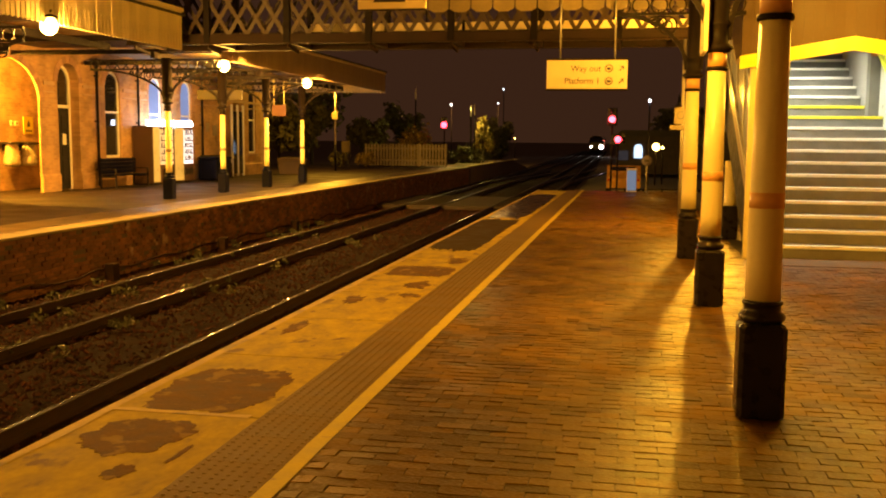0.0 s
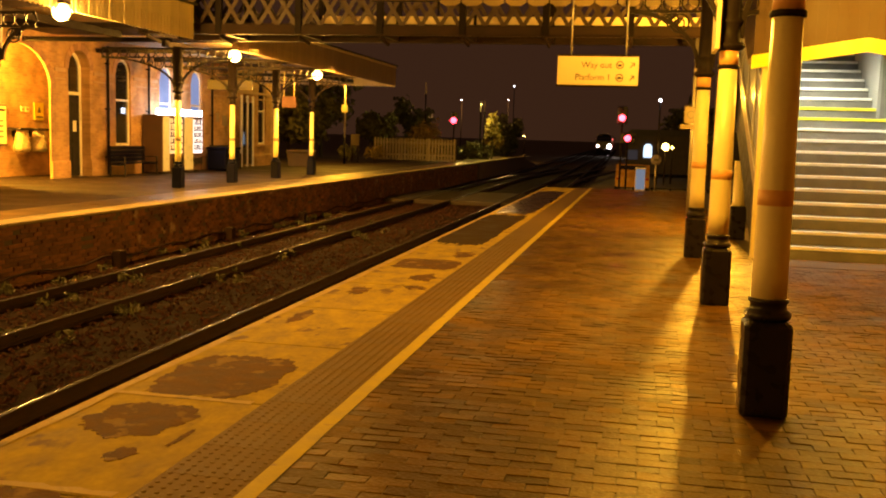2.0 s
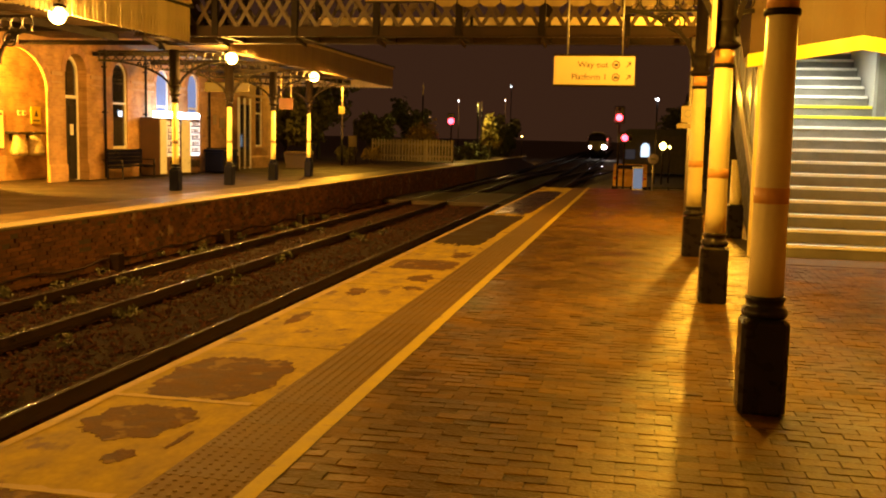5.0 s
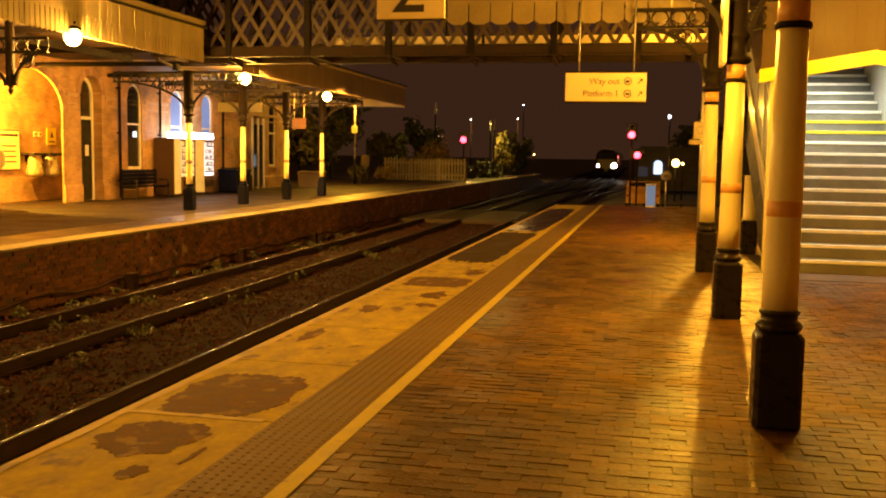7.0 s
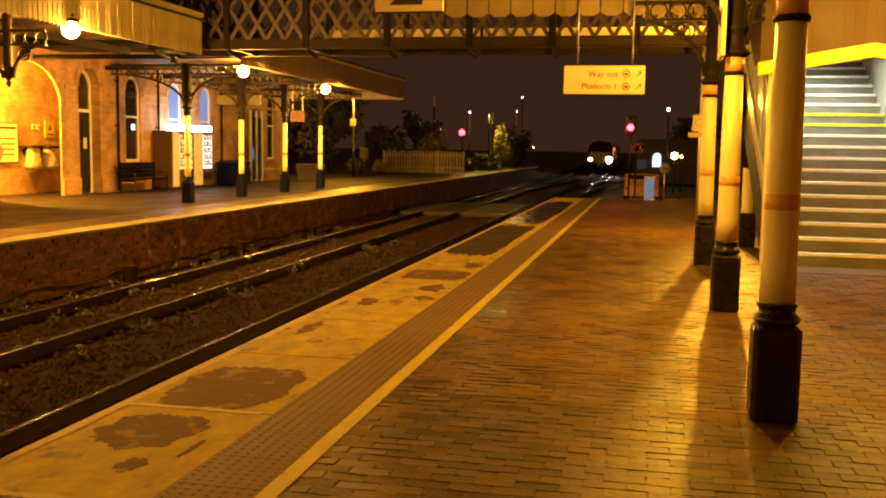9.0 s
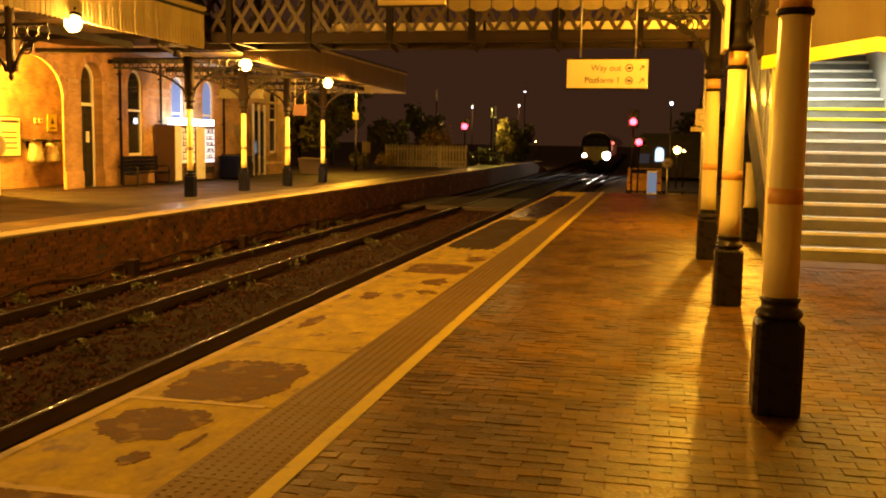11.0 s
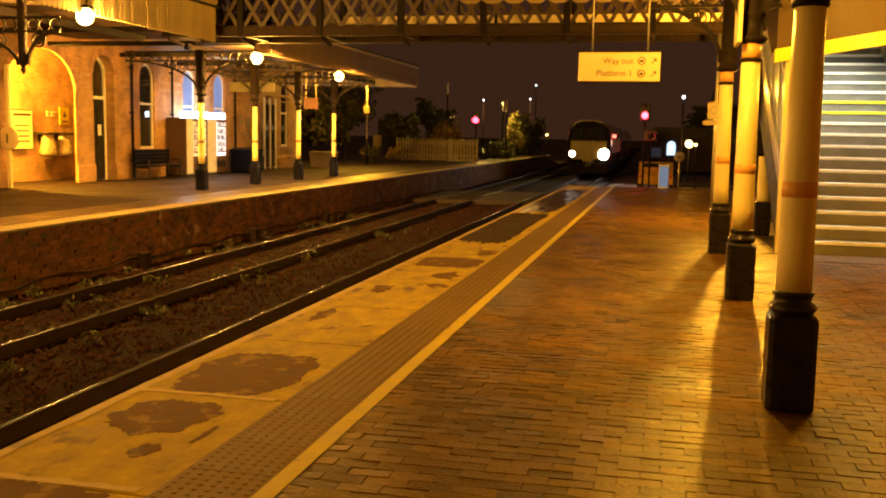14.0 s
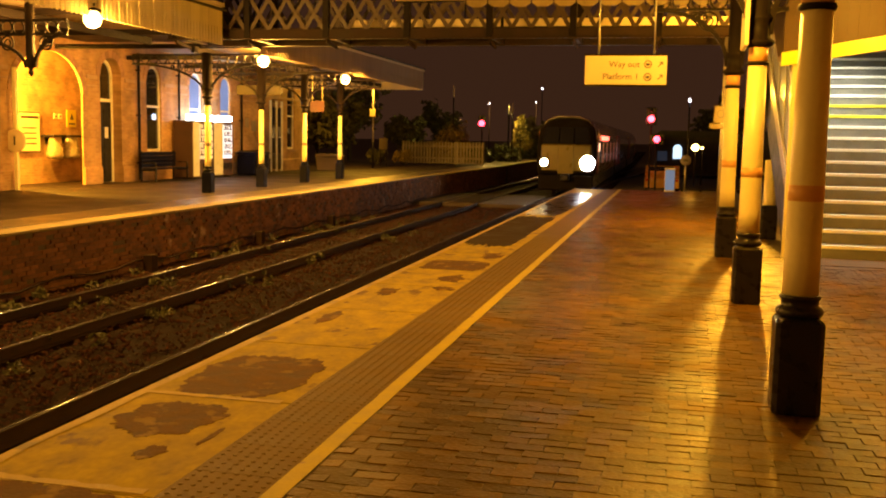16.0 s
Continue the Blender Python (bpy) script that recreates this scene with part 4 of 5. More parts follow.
structure("porch_back_wall", G().box(-19.85, -19.6, 20.5, 29.6, 0, 4.4), BUFFBRICK, "sodium-lit brick back wall of the porch", "wall")
structure("porch_side_wall", G().box(-19.6, FX - 0.44, 29.4, 29.6, 0, 4.4), BUFFBRICK_X, "brick side wall of the porch", "wall")
structure("porch_side_wall", G().box(-19.6, FX - 0.1, 20.6, 20.85, 0, 4.4), BUFFBRICK_X, "brick side wall of the porch", "wall")
structure("porch_ceiling", G().box(-19.85, FX - 0.1, 20.5, 29.6, 4.4, 4.5), SOFFIT, "boarded porch ceiling", "ceiling")
g = G()
for a, b in ((10, 22.9), (26.15, 27.1), (28.3, 40.3), (41.7, 44)):
    g.prism([(FX, 0), (FX + 0.05, 0), (FX + 0.05, 0.5), (FX + 0.01, 0.56), (FX, 0.56)], "y", a, b)
structure("plinth", g, BUFFBRICK, "projecting brick plinth along the facade", "plinth")
g = G()
for a, b in ((10, 22.7), (26.35, 26.9), (28.5, 29.7), (31.05, 32.75), (34.15, 35.3), (36.7, 44)):
    g.cbox(FX, FX + 0.045, a, b, 3.28, 3.4, 0.01)
    g.cbox(FX, FX + 0.03, a, b, 3.05, 3.1, 0.008)
structure("string_course", g, STONE, "stone string course on the facade", "trim")
# brick arch rings, proud of the wall
for ya, yb, sill, sp, top in ops[:5]:
    mid, half = (ya + yb) / 2, (yb - ya) / 2
    ar = thing("arch", (FX, mid, sp), "raised brick arch over the opening", "arch", "facade arches")
    n = max(int(half * 18), 11)
    for i in range(n):
        q = []
        for u in (i + 0.04, i + 0.96):
            a = math.pi * u / n
            for k in (0, 1):
                q.append((-(half + 0.22 * k) * math.cos(a), (top - sp + 0.22 * k) * math.sin(a)))
        part("arch_brick", G().prism([q[0], q[1], q[3], q[2]], "x", 0.002, 0.022), ARCHBRICK, ar)


def sash(y0, y1, blue=False):
    w = thing("sash_window", (FX - 0.1, (y0 + y1) / 2, 1.0), "tall arched white sash window with dark panes", "window", "station windows", )
    h = (y1 - y0) / 2
    frame_g = G()
    frame_g.box(-0.05, 0.05, -h, -h + 0.075, 0, 2.45)
    frame_g.box(-0.05, 0.05, h - 0.075, h, 0, 2.45)
    frame_g.box(-0.05, 0.05, -h, h, 0, 0.09)
    n = 12
    for i in range(n):
        a, b = math.pi * i / n, math.pi * (i + 1) / n
        q = [(-h * math.cos(a), 2.45 + 0.5 * math.sin(a)), (-h * math.cos(b), 2.45 + 0.5 * math.sin(b)), (-(h - 0.075) * math.cos(b), 2.45 + 0.42 * math.sin(b)), (-(h - 0.075) * math.cos(a), 2.45 + 0.42 * math.sin(a))]
        frame_g.prism(q, "x", -0.05, 0.05)
    part("window_frame", frame_g, WHITEPAINT, w, "white painted arched frame")
    part("meeting_rail", G().cbox(-0.03, 0.06, -h + 0.07, h - 0.07, 1.52, 1.59, 0.008), WHITEPAINT, w)
    part("lower_pane", G().box(-0.012, -0.004, -h + 0.06, h - 0.06, 0.08, 1.54), BLUEPANE if blue else PANE, w)
    up = [(-h + 0.06, 1.57), (h - 0.06, 1.57)] + [((h - 0.06) * math.cos(math.pi * i / 10), 2.43 + 0.44 * math.sin(math.pi * i / 10)) for i in range(11)]
    part("upper_pane", G().prism(up, "x", 0.004, 0.012), BLUEPANE if blue else PANE, w)
    part("window_sill", G().cbox(-0.05, 0.2, -h - 0.08, h + 0.08, -0.1, -0.01, 0.012), STONE, w, "stone sill")
    return w


for k, (a, b) in enumerate(WIN):
    sash(a, b, k in (1, 2))
# door in the arched recess
d = thing("station_door", (FX - 0.36, 27.7, 0), "dark panelled door with arched fanlight and white frame", "door")
fr = G()
for sd in (-1, 1):
    fr.box(-0.05, 0.05, sd * 0.55 - 0.05, sd * 0.55 + 0.05, 0, 3.42)
fr.box(-0.05, 0.05, -0.5, 0.5, 2.62, 2.72)
for i in range(12):
    a, b = math.pi * i / 12, math.pi * (i + 1) / 12
    fr.prism([(r * math.cos(t), 3.42 + r * math.sin(t)) for r, t in ((0.6, a), (0.6, b), (0.5, b), (0.5, a))], "x", -0.05, 0.05)
part("door_frame", fr, WHITEPAINT, d, "white door frame")
part("leaf", G().cbox(-0.03, 0.03, -0.5, 0.5, 0.02, 2.62, 0.008), DARKDOOR, d)
for yy in (-0.24, 0.24):
    for z0, z1 in ((0.2, 0.95), (1.1, 2.4)):
        part("door_panel", G().cbox(0.03, 0.045, yy - 0.17, yy + 0.17, z0, z1, 0.006), DARKDOOR, d)
part("fanlight", G().prism([(-0.5, 2.72), (0.5, 2.72)] + [(0.5 * math.cos(math.pi * i / 12), 3.42 + 0.5 * math.sin(math.pi * i / 12)) for i in range(13)], "x", -0.01, 0.0), PANE, d)
part("door_handle", G().cbox(0.03, 0.08, -0.42, -0.38, 1.0, 1.18, 0.008), GALV, d)
part("notice", G().box(0.046, 0.05, 0.1, 0.3, 1.45, 1.8), WHITEPAINT, d, "white notice on the door")
d2 = thing("station_door", (FX + 0.06, 41.0, 0), "white framed glazed double door", "door")
for yy in (-0.66, -0.02, 0.62):
    part("door_frame", G().box(-0.05, 0.05, yy, yy + 0.06, 0, 3.2), WHITEPAINT, d2)
part("pane", G().box(-0.012, 0, -0.6, 0.6, 0.1, 2.9), PANE, d2)
for y in (29.25, 32.0, 37.3):
    dp = thing("drainpipe", (FX + 0.09, y, 0), "dark cast iron drainpipe on the facade", "drainpipe", "drainpipes")
    part("pipe", G().tube([(0, 0, 0.05), (0, 0, 4.3)], 0.045), IRON, dp)
    for z in (0.6, 2.2, 3.7):
        part("bracket", G().box(-0.09, 0.05, -0.06, 0.06, z, z + 0.05), IRON, dp)

# porch contents, on its back wall
PBX = -19.58
def at_back(y, z):
    k = (-PBX - 0.28) / 17.72
    return -0.57 + (y + 0.57) * k, 1.65 + (z - 1.65) * k


ya, za = at_back(23.05, 1.03)
yb, zb = at_back(24.02, 2.17)
p = thing("poster_case", (PBX, ya, za), "framed pale poster case on the porch wall", "poster case")
part("frame", G().cbox(-0.02, 0.03, 0, yb - ya, 0, zb - za, 0.01), SIGNDARK, p)
part("poster", G().box(0.031, 0.036, 0.04, yb - ya - 0.04, 0.04, zb - za - 0.04), SIGNCREAM, p, "pale poster")
part("heading", G().box(0.0365, 0.039, 0.1, yb - ya - 0.1, zb - za - 0.2, zb - za - 0.12), SIGNDARK, p)
for k in range(4):
    part("text_bar", G().box(0.0365, 0.039, 0.14, yb - ya - 0.2, 0.25 + 0.16 * k, 0.29 + 0.16 * k), SIGNDARK, p)
ya, za = at_back(25.32, 1.77)
p = thing("warning_notice", (PBX, ya, za), "small yellow warning notice with bars of writing", "notice")
part("plate", G().cbox(-0.02, 0.015, 0, 0.5, 0, 0.56, 0.005), YELLOWLINE, p)
part("symbol", G().prism([(0.15, 0.24), (0.35, 0.24), (0.25, 0.45)], "x", 0.016, 0.019), SIGNDARK, p)
part("text_bar", G().box(0.016, 0.019, 0.08, 0.42, 0.08, 0.13), SIGNDARK, p)
ya, za = at_back(24.7, 2.0)
for k in range(2):
    p = thing("small_notice", (PBX, ya + 0.24 * k, za), "small pale notice on the porch wall", "notice", "small notices")
    part("plate", G().cbox(-0.02, 0.012, 0, 0.17, 0, 0.17, 0.004), SIGNCREAM, p)
    part("text_bar", G().box(0.013, 0.016, 0.04, 0.13, 0.06, 0.11), SIGNDARK, p)
for k in range(2):
    ya, za = at_back(24.06 + 0.78 * k, 0.86)
    p = thing("litter_bag_holder", (PBX + 0.28, ya + 0.33, za), "dark hoop holder with a clear plastic litter bag", "litter bin", "litter bag holders")
    part("hoop", G().cbox(-0.28, 0.2, -0.33, 0.33, 0.66, 0.74, 0.03), BLACKPAINT, p)
    bag = G()
    prof = [(0.12, -0.02), (0.29, 0.0), (0.31, 0.12), (0.25, 0.4), (0.2, 0.665)]
    n = 18
    for j, (r, h) in enumerate(prof):
        bag.v += [(0.75 * r * (1 + 0.1 * math.sin(5 * i + j)) * math.cos(math.tau * i / n), 1.1 * r * (1 + 0.08 * math.sin(7 * i + j)) * math.sin(math.tau * i / n), h) for i in range(n)]
    bag.f = [(j * n + i, j * n + (i + 1) % n, (j + 1) * n + (i + 1) % n, (j + 1) * n + i) for j in range(len(prof) - 1) for i in range(n)] + [tuple(range(n))]
    bag.s = [True] * len(bag.f)
    part("plastic_bag", bag, mat("clear_plastic_bag", (0.42, 0.37, 0.26), (0.28, 0.24, 0.16), rough=0.25, scale=8, fine=30, bump=0.8, dist=0.03), p, "crumpled translucent bag")
    part("wall_bracket", G().cbox(-0.28, -0.24, -0.12, 0.12, 0.45, 0.7, 0.01), BLACKPAINT, p)
cl = thing("round_sign", (FX + 0.18, 22.75, 1.0), "round cream sign on a pale post beside the porch", "sign")
part("post", G().cbox(-0.05, 0.05, -0.05, 0.05, -1.0, 2.35, 0.01), CREAM, cl)
dr = G().lathe([(0.29, -0.05), (0.32, -0.02), (0.32, 0.02), (0.29, 0.05)], n=24)
dr.v = [(a + 0.02, c - 0.06, b + 0.36) for a, b, c in dr.v]
part("disc", dr, SIGNCREAM, cl)
part("mark", G().box(0.0, 0.05, -0.116, -0.111, 0.24, 0.48), SIGNDARK, cl)

# benches, vending machines, bins along the facade
def bench(y, x, label, length=1.9, m=BLUEPAINT):
    b = thing("bench", (x, y, 0), label, "bench", "platform benches")
    for k in range(4):
        part("seat_slat", G().cbox(-0.22 + 0.12 * k, -0.12 + 0.12 * k, -length / 2, length / 2, 0.42, 0.455, 0.008), m, b)
    for k in range(4):
        part("back_slat", G().cbox(-0.3, -0.265, -length / 2, length / 2, 0.48 + 0.13 * k, 0.603 + 0.13 * k, 0.008), m, b)
    for yy in (-length / 2 + 0.08, length / 2 - 0.08):
        part("leg", G().cbox(0.2, 0.25, yy - 0.03, yy + 0.03, 0, 0.62, 0.008), BLACKPAINT, b)
        part("leg", G().cbox(-0.34, -0.29, yy - 0.03, yy + 0.03, 0, 1.02, 0.008), BLACKPAINT, b)
        part("arm", G().cbox(-0.32, 0.25, yy - 0.035, yy + 0.035, 0.62, 0.66, 0.01), BLACKPAINT, b)
        part("rail", G().cbox(-0.3, 0.25, yy - 0.025, yy + 0.025, 0.36, 0.415, 0.008), BLACKPAINT, b)
    return b


bench(30.0, -17.35, "dark blue slatted platform bench against the facade", 2.3)
bench(37.6, -17.4, "dark blue slatted platform bench near the bin", 2.0)


VEND_DIM = glow("dim_vending_front", (0.9, 0.75, 0.6), 0.35)


def vending(y, label, kind):
    v = thing("vending_machine", (-17.55, y, 0), label, "vending machine", "vending machines")
    body = mat("brown_vending_case", (0.085, 0.045, 0.03), (0.065, 0.035, 0.024), rough=0.5, bump=0.05)
    part("case", G().cbox(-0.42, 0.36, -0.78, 0.78, 0.06, 2.12, 0.02), body, v)
    part("base", G().box(-0.4, 0.33, -0.75, 0.75, 0, 0.06), BLACKPAINT, v)
    part("lit_header", G().cbox(-0.1, 0.37, -0.4 if not kind else -0.78, 0.78, 2.13, 2.34, 0.02), VEND_GLOW, v, "bright white illuminated header")
    part("door_panel", G().cbox(0.36, 0.39, -0.76, -0.05 if kind else -0.3, 0.1, 2.08, 0.008), PANEL, v, "pale grey front panel")
    part("display_window", G().box(0.36, 0.385, -0.03 if kind else -0.26, 0.74, 0.72, 2.0), VEND_FRONT if kind else VEND_DIM, v, "lit display window")
    for k in range(5):
        part("product_shelf", G().box(0.386, 0.4, 0.0 if kind else -0.24, 0.72, 0.85 + 0.24 * k, 0.89 + 0.24 * k), SIGNDARK, v)
        for j in range(5):
            yy = (0.03 if kind else -0.2) + (0.13 if kind else 0.18) * j
            part("product", G().cbox(0.386, 0.4, yy, yy + 0.08, 0.895 + 0.24 * k, 1.04 + 0.24 * k, 0.004), (PLYPANEL, PANEL, BLUEPAINT)[(k + j) % 3], v)
    part("tray", G().cbox(0.36, 0.41, -0.02, 0.72, 0.3, 0.55, 0.01), BLACKPAINT, v)
    return v


vending(32.4, "brown vending machine with bright white header", 0)
vending(34.05, "pale fronted vending machine with lit glass display", 1)
bn = thing("litter_bin", (-16.9, 36.2, 0), "dark blue bulky bin box on the far platform", "bin")
part("body", G().cbox(-0.4, 0.4, -0.7, 0.7, 0.05, 0.85, 0.05), BLUEPAINT, bn)
part("lid", G().cbox(-0.43, 0.43, -0.73, 0.73, 0.85, 0.95, 0.03), BLUEPAINT, bn)
gbx = thing("grit_bin", (-16.5, 44.2, 0), "pale grit bin beside the station building", "bin")
part("body", G().prism([(-0.5, 0.0), (0.5, 0.0), (0.58, 0.62), (-0.58, 0.62)], "y", -0.4, 0.4), PLYPANEL, gbx)
part("lid", G().cbox(-0.62, 0.62, -0.45, 0.45, 0.62, 0.78, 0.06), PLYPANEL, gbx)
for y, z, w, h in ((37.75, 1.95, 0.35, 0.4), (38.4, 1.8, 0.5, 0.45)):
    p = thing("wall_notice", (FX + 0.01, y, z), "small dark framed notice on the facade", "notice", "wall notices")
    part("plate", G().cbox(0, 0.03, 0, w, 0, h, 0.006), PLYPANEL, p)
hb = thing("hanging_board", (-13.08, 28.2, 2.9), "long brownish hanging station sign under the far canopy", "sign")
part("board", G().cbox(-0.75, 0.75, -0.03, 0.03, 0, 0.3, 0.01), mat("dull_sign_board", (0.035, 0.026, 0.013), (0.026, 0.019, 0.01), rough=0.6), hb)
for k in range(3):
    part("text_bar", G().box(-0.6 + 0.42 * k, -0.28 + 0.42 * k, -0.034, -0.031, 0.1, 0.2), SIGNDARK, hb)
for x in (-0.6, 0.6):
    part("hanger", G().tube([(x, 0, 0.3), (x, 0, 1.6)], 0.012), IRON, hb)
rs = thing("hanging_sign", (-13.5, 34.5, 2.55), "small dull red sign hung from the far canopy", "sign")
part("plate", G().cbox(-0.28, 0.28, -0.02, 0.02, 0, 0.42, 0.01), mat("dull_red_sign", (0.1, 0.035, 0.025), rough=0.5), rs)
for x in (-0.2, 0.2):
    part("hanger", G().tube([(x, 0, 0.42), (x, 0, 1.4)], 0.015), CREAM, rs)

# ---- signs over the near platform ----
def lettering(name, text, size, m, material, parent, label=""):
    """Writing as a thin mesh, in the built-in font."""
    cu = bpy.data.curves.new(name, "FONT")
    cu.body, cu.size, cu.extrude = text, size, 0.0012
    tmp = bpy.data.objects.new(name, cu)
    scene.collection.objects.link(tmp)
    bpy.context.view_layer.update()
    me = bpy.data.meshes.new_from_object(tmp.evaluated_get(bpy.context.evaluated_depsgraph_get()))
    bpy.data.objects.remove(tmp)
    me.materials.clear()
    me.materials.append(material)
    me.transform(m @ pose(0, 0, 0, 90))
    ob = new(name, me)
    ob.parent = parent
    return tagged(ob, label)


ws = thing("way_out_sign", (-1.575, 13.8, 2.44), "cream hanging sign reading way out and platform 1", "sign")
part("panel", G().cbox(0, 1.16, 0, 0.05, 0.02, 0.445, 0.006), SIGNCREAM, ws)
for z in (0.0, 0.435):
    part("frame_rail", G().cbox(-0.012, 1.172, -0.008, 0.058, z, z + 0.028, 0.006), IRON, ws)
lettering("lettering", "Way out", 0.122, pose(0.345, -0.002, 0.275), SIGNDARK, ws, "dark words way out")
lettering("lettering", "Platform 1", 0.122, pose(0.255, -0.002, 0.10), SIGNDARK, ws, "dark words platform 1")
for z in (0.315, 0.135):
    part("pictogram", G().ring((0.895, -0.004, z), 0.05, 0.013, "y", 0.004, 18), SIGNDARK, ws)
    part("pictogram", G().box(0.868, 0.922, -0.005, -0.002, z - 0.02, z + 0.015), SIGNDARK, ws)
    ar = G().bar((1.04, -0.004, z - 0.035), (1.1, -0.004, z + 0.03), 0.004, 0.012)
    ar.box(1.06, 1.106, -0.006, -0.002, z + 0.024, z + 0.036).box(1.094, 1.106, -0.006, -0.002, z - 0.012, z + 0.036)
    part("arrow", ar, SIGNDARK, ws)
for x in (0.19, 0.975):
    part("hanger", G().tube([(x, 0.025, 0.45), (x, 0.025, 1.65)], 0.012), GALV, ws, "thin steel hanger rod")
n2 = thing("platform_number_sign", (-2.915, 8.5, 2.935), "cream platform number sign with a dark 2", "sign")
part("panel", G().cbox(0, 0.665, 0, 0.04, 0, 0.6, 0.006), SIGNCREAM, n2)
part("frame", G().box(-0.008, 0.673, 0.005, 0.045, -0.012, 0.0), SIGNDARK, n2)
lettering("numeral", "2", 0.72, pose(0.13, -0.002, 0.065), SIGNDARK, n2, "large dark numeral 2")
for x in (0.1, 0.56):
    part("hanger", G().tube([(x, 0.02, 0.6), (x, 0.02, 1.15)], 0.012), IRON, n2)
sp = thing("platform_side_sign", (0.385, 9.93, 2.62), "narrow cream sign fixed beside a canopy column", "sign")
part("panel", G().cbox(-0.02, 0.02, -0.3, 0.3, 0, 0.75, 0.006), SIGNCREAM, sp)
DULLPLATE = mat("dull_cream_plate", (0.12, 0.09, 0.05), (0.09, 0.065, 0.038), rough=0.6)
pl = thing("sign_post", (0.78, 22.3, 0), "galvanised post with two small cream plates", "sign post")
part("pole", G().tube([(0, 0, 0), (0, 0, 4.02)], 0.04, 10), GALV, pl)
part("plate", G().cbox(-0.19, 0.1, -0.06, -0.04, 2.11, 2.49, 0.006), DULLPLATE, pl)
part("pictogram", G().ring((-0.045, -0.063, 2.31), 0.08, 0.022, "y", 0.004), SIGNDARK, pl)
part("plate", G().cbox(-0.28, 0.11, -0.06, -0.04, 1.98, 2.09, 0.006), DULLPLATE, pl)

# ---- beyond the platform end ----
cab = thing("equipment_cabinet", (-0.33, 33.0, 0), "narrow equipment cabinet, its pale blue front given a glow", "cabinet")
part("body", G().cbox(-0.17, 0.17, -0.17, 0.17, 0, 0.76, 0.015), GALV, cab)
# faint glow added to the front, standing for cold light falling on it
part("glow_panel", G().cbox(-0.15, 0.15, -0.182, -0.168, 0.06, 0.74, 0.004), glow("cabinet_front_glow", (0.3, 0.5, 0.8), 0.33, 0.03), cab, "front panel glowing blue in place of cold light on it")
part("lid", G().cbox(-0.19, 0.19, -0.19, 0.19, 0.76, 0.8, 0.01), PANEL, cab)
rd = thing("round_speed_sign", (0.16, 33.0, 0), "small round pale sign on a short grey post", "sign")
part("post", G().tube([(0, 0, 0), (0, 0, 1.1)], 0.03), GALV, rd)
disc = G().lathe([(0.17, -0.012), (0.18, 0), (0.17, 0.012)], n=24)
disc.v = [(a, c - 0.035, b + 1.07) for a, b, c in disc.v]
part("disc", disc, mat("grey_sign_face", (0.15, 0.13, 0.16), (0.12, 0.1, 0.13), rough=0.6), rd)
part("digit_bar", G().box(-0.08, 0.08, -0.052, -0.048, 1.03, 1.11), SIGNDARK, rd)
rail_f = thing("platform_end_fence", (0, 33.35, 0), "low grey post and rail fence at the platform end", "fence")
for k in range(6):
    part("post", G().cbox(-1.2 + 0.62 * k, -1.13 + 0.62 * k, -0.035, 0.035, -0.07, 0.12, 0.008), IRON, rail_f)
part("rail", G().tube([(-1.2, 0, 0.08), (2.0, 0, 0.08)], 0.022), IRON, rail_f)


def signal(at, z, label, lens=0.15, base=-0.9):
    s = thing("signal", (at[0], at[1], 0), label, "railway signal", "red signals")
    part("mast", G().tube([(0, 0.12, base), (0, 0.12, z + 0.5)], 0.05, 10), IRON, s, "dark steel mast")
    part("backplate", G().cbox(-0.24, 0.24, 0.0, 0.06, z - 0.3, z + 0.55, 0.05), BLACKPAINT, s)
    part("lens", G().prism([(lens * math.cos(math.tau * i / 20), z + lens * math.sin(math.tau * i / 20)) for i in range(20)], "y", -0.1, -0.01), RED_GLOW, s, "glowing red lens")
    h = G()
    for i in range(9):
        a, b = math.pi * i / 9, math.pi * (i + 1) / 9
        r = lens + 0.035
        h.add([(r * math.cos(a), 0, z + r * math.sin(a)), (r * math.cos(b), 0, z + r * math.sin(b)), (r * math.cos(b), -0.12, z + r * math.sin(b)), (r * math.cos(a), -0.12, z + r * math.sin(a))], [(0, 1, 2, 3)])
    part("hood", h, BLACKPAINT, s)
    part("unlit_lens", G().ball((0, -0.02, z + 0.38), 0.09, 12, 6), PANE, s)
    return s


signal((-13.27, 66.0), 2.74, "red railway signal on a mast at the far platform end", 0.21, 0.0)
signal((-1.34, 47.0), 2.76, "tall red railway signal beside the crossing", 0.16, -0.95)
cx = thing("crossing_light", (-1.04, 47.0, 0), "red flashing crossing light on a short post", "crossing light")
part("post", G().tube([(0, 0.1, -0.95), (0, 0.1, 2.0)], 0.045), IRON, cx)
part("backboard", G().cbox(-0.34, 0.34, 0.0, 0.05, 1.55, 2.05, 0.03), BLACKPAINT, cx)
# half-dark ball and spindle added; its turning stands for the lamp's flashing
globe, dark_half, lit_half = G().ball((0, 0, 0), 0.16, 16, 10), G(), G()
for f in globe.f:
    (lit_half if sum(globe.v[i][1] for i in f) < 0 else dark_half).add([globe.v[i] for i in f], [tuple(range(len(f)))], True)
flasher = part("flasher_drum", dark_half, BLACKPAINT, cx, "half-dark ball turned to stand for the lamp's flashing")
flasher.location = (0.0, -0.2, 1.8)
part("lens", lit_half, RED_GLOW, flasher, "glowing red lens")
part("spindle", G().tube([(0, 0.02, 1.6), (0, -0.2, 1.6), (0, -0.2, 1.66)], 0.03), BLACKPAINT, cx)
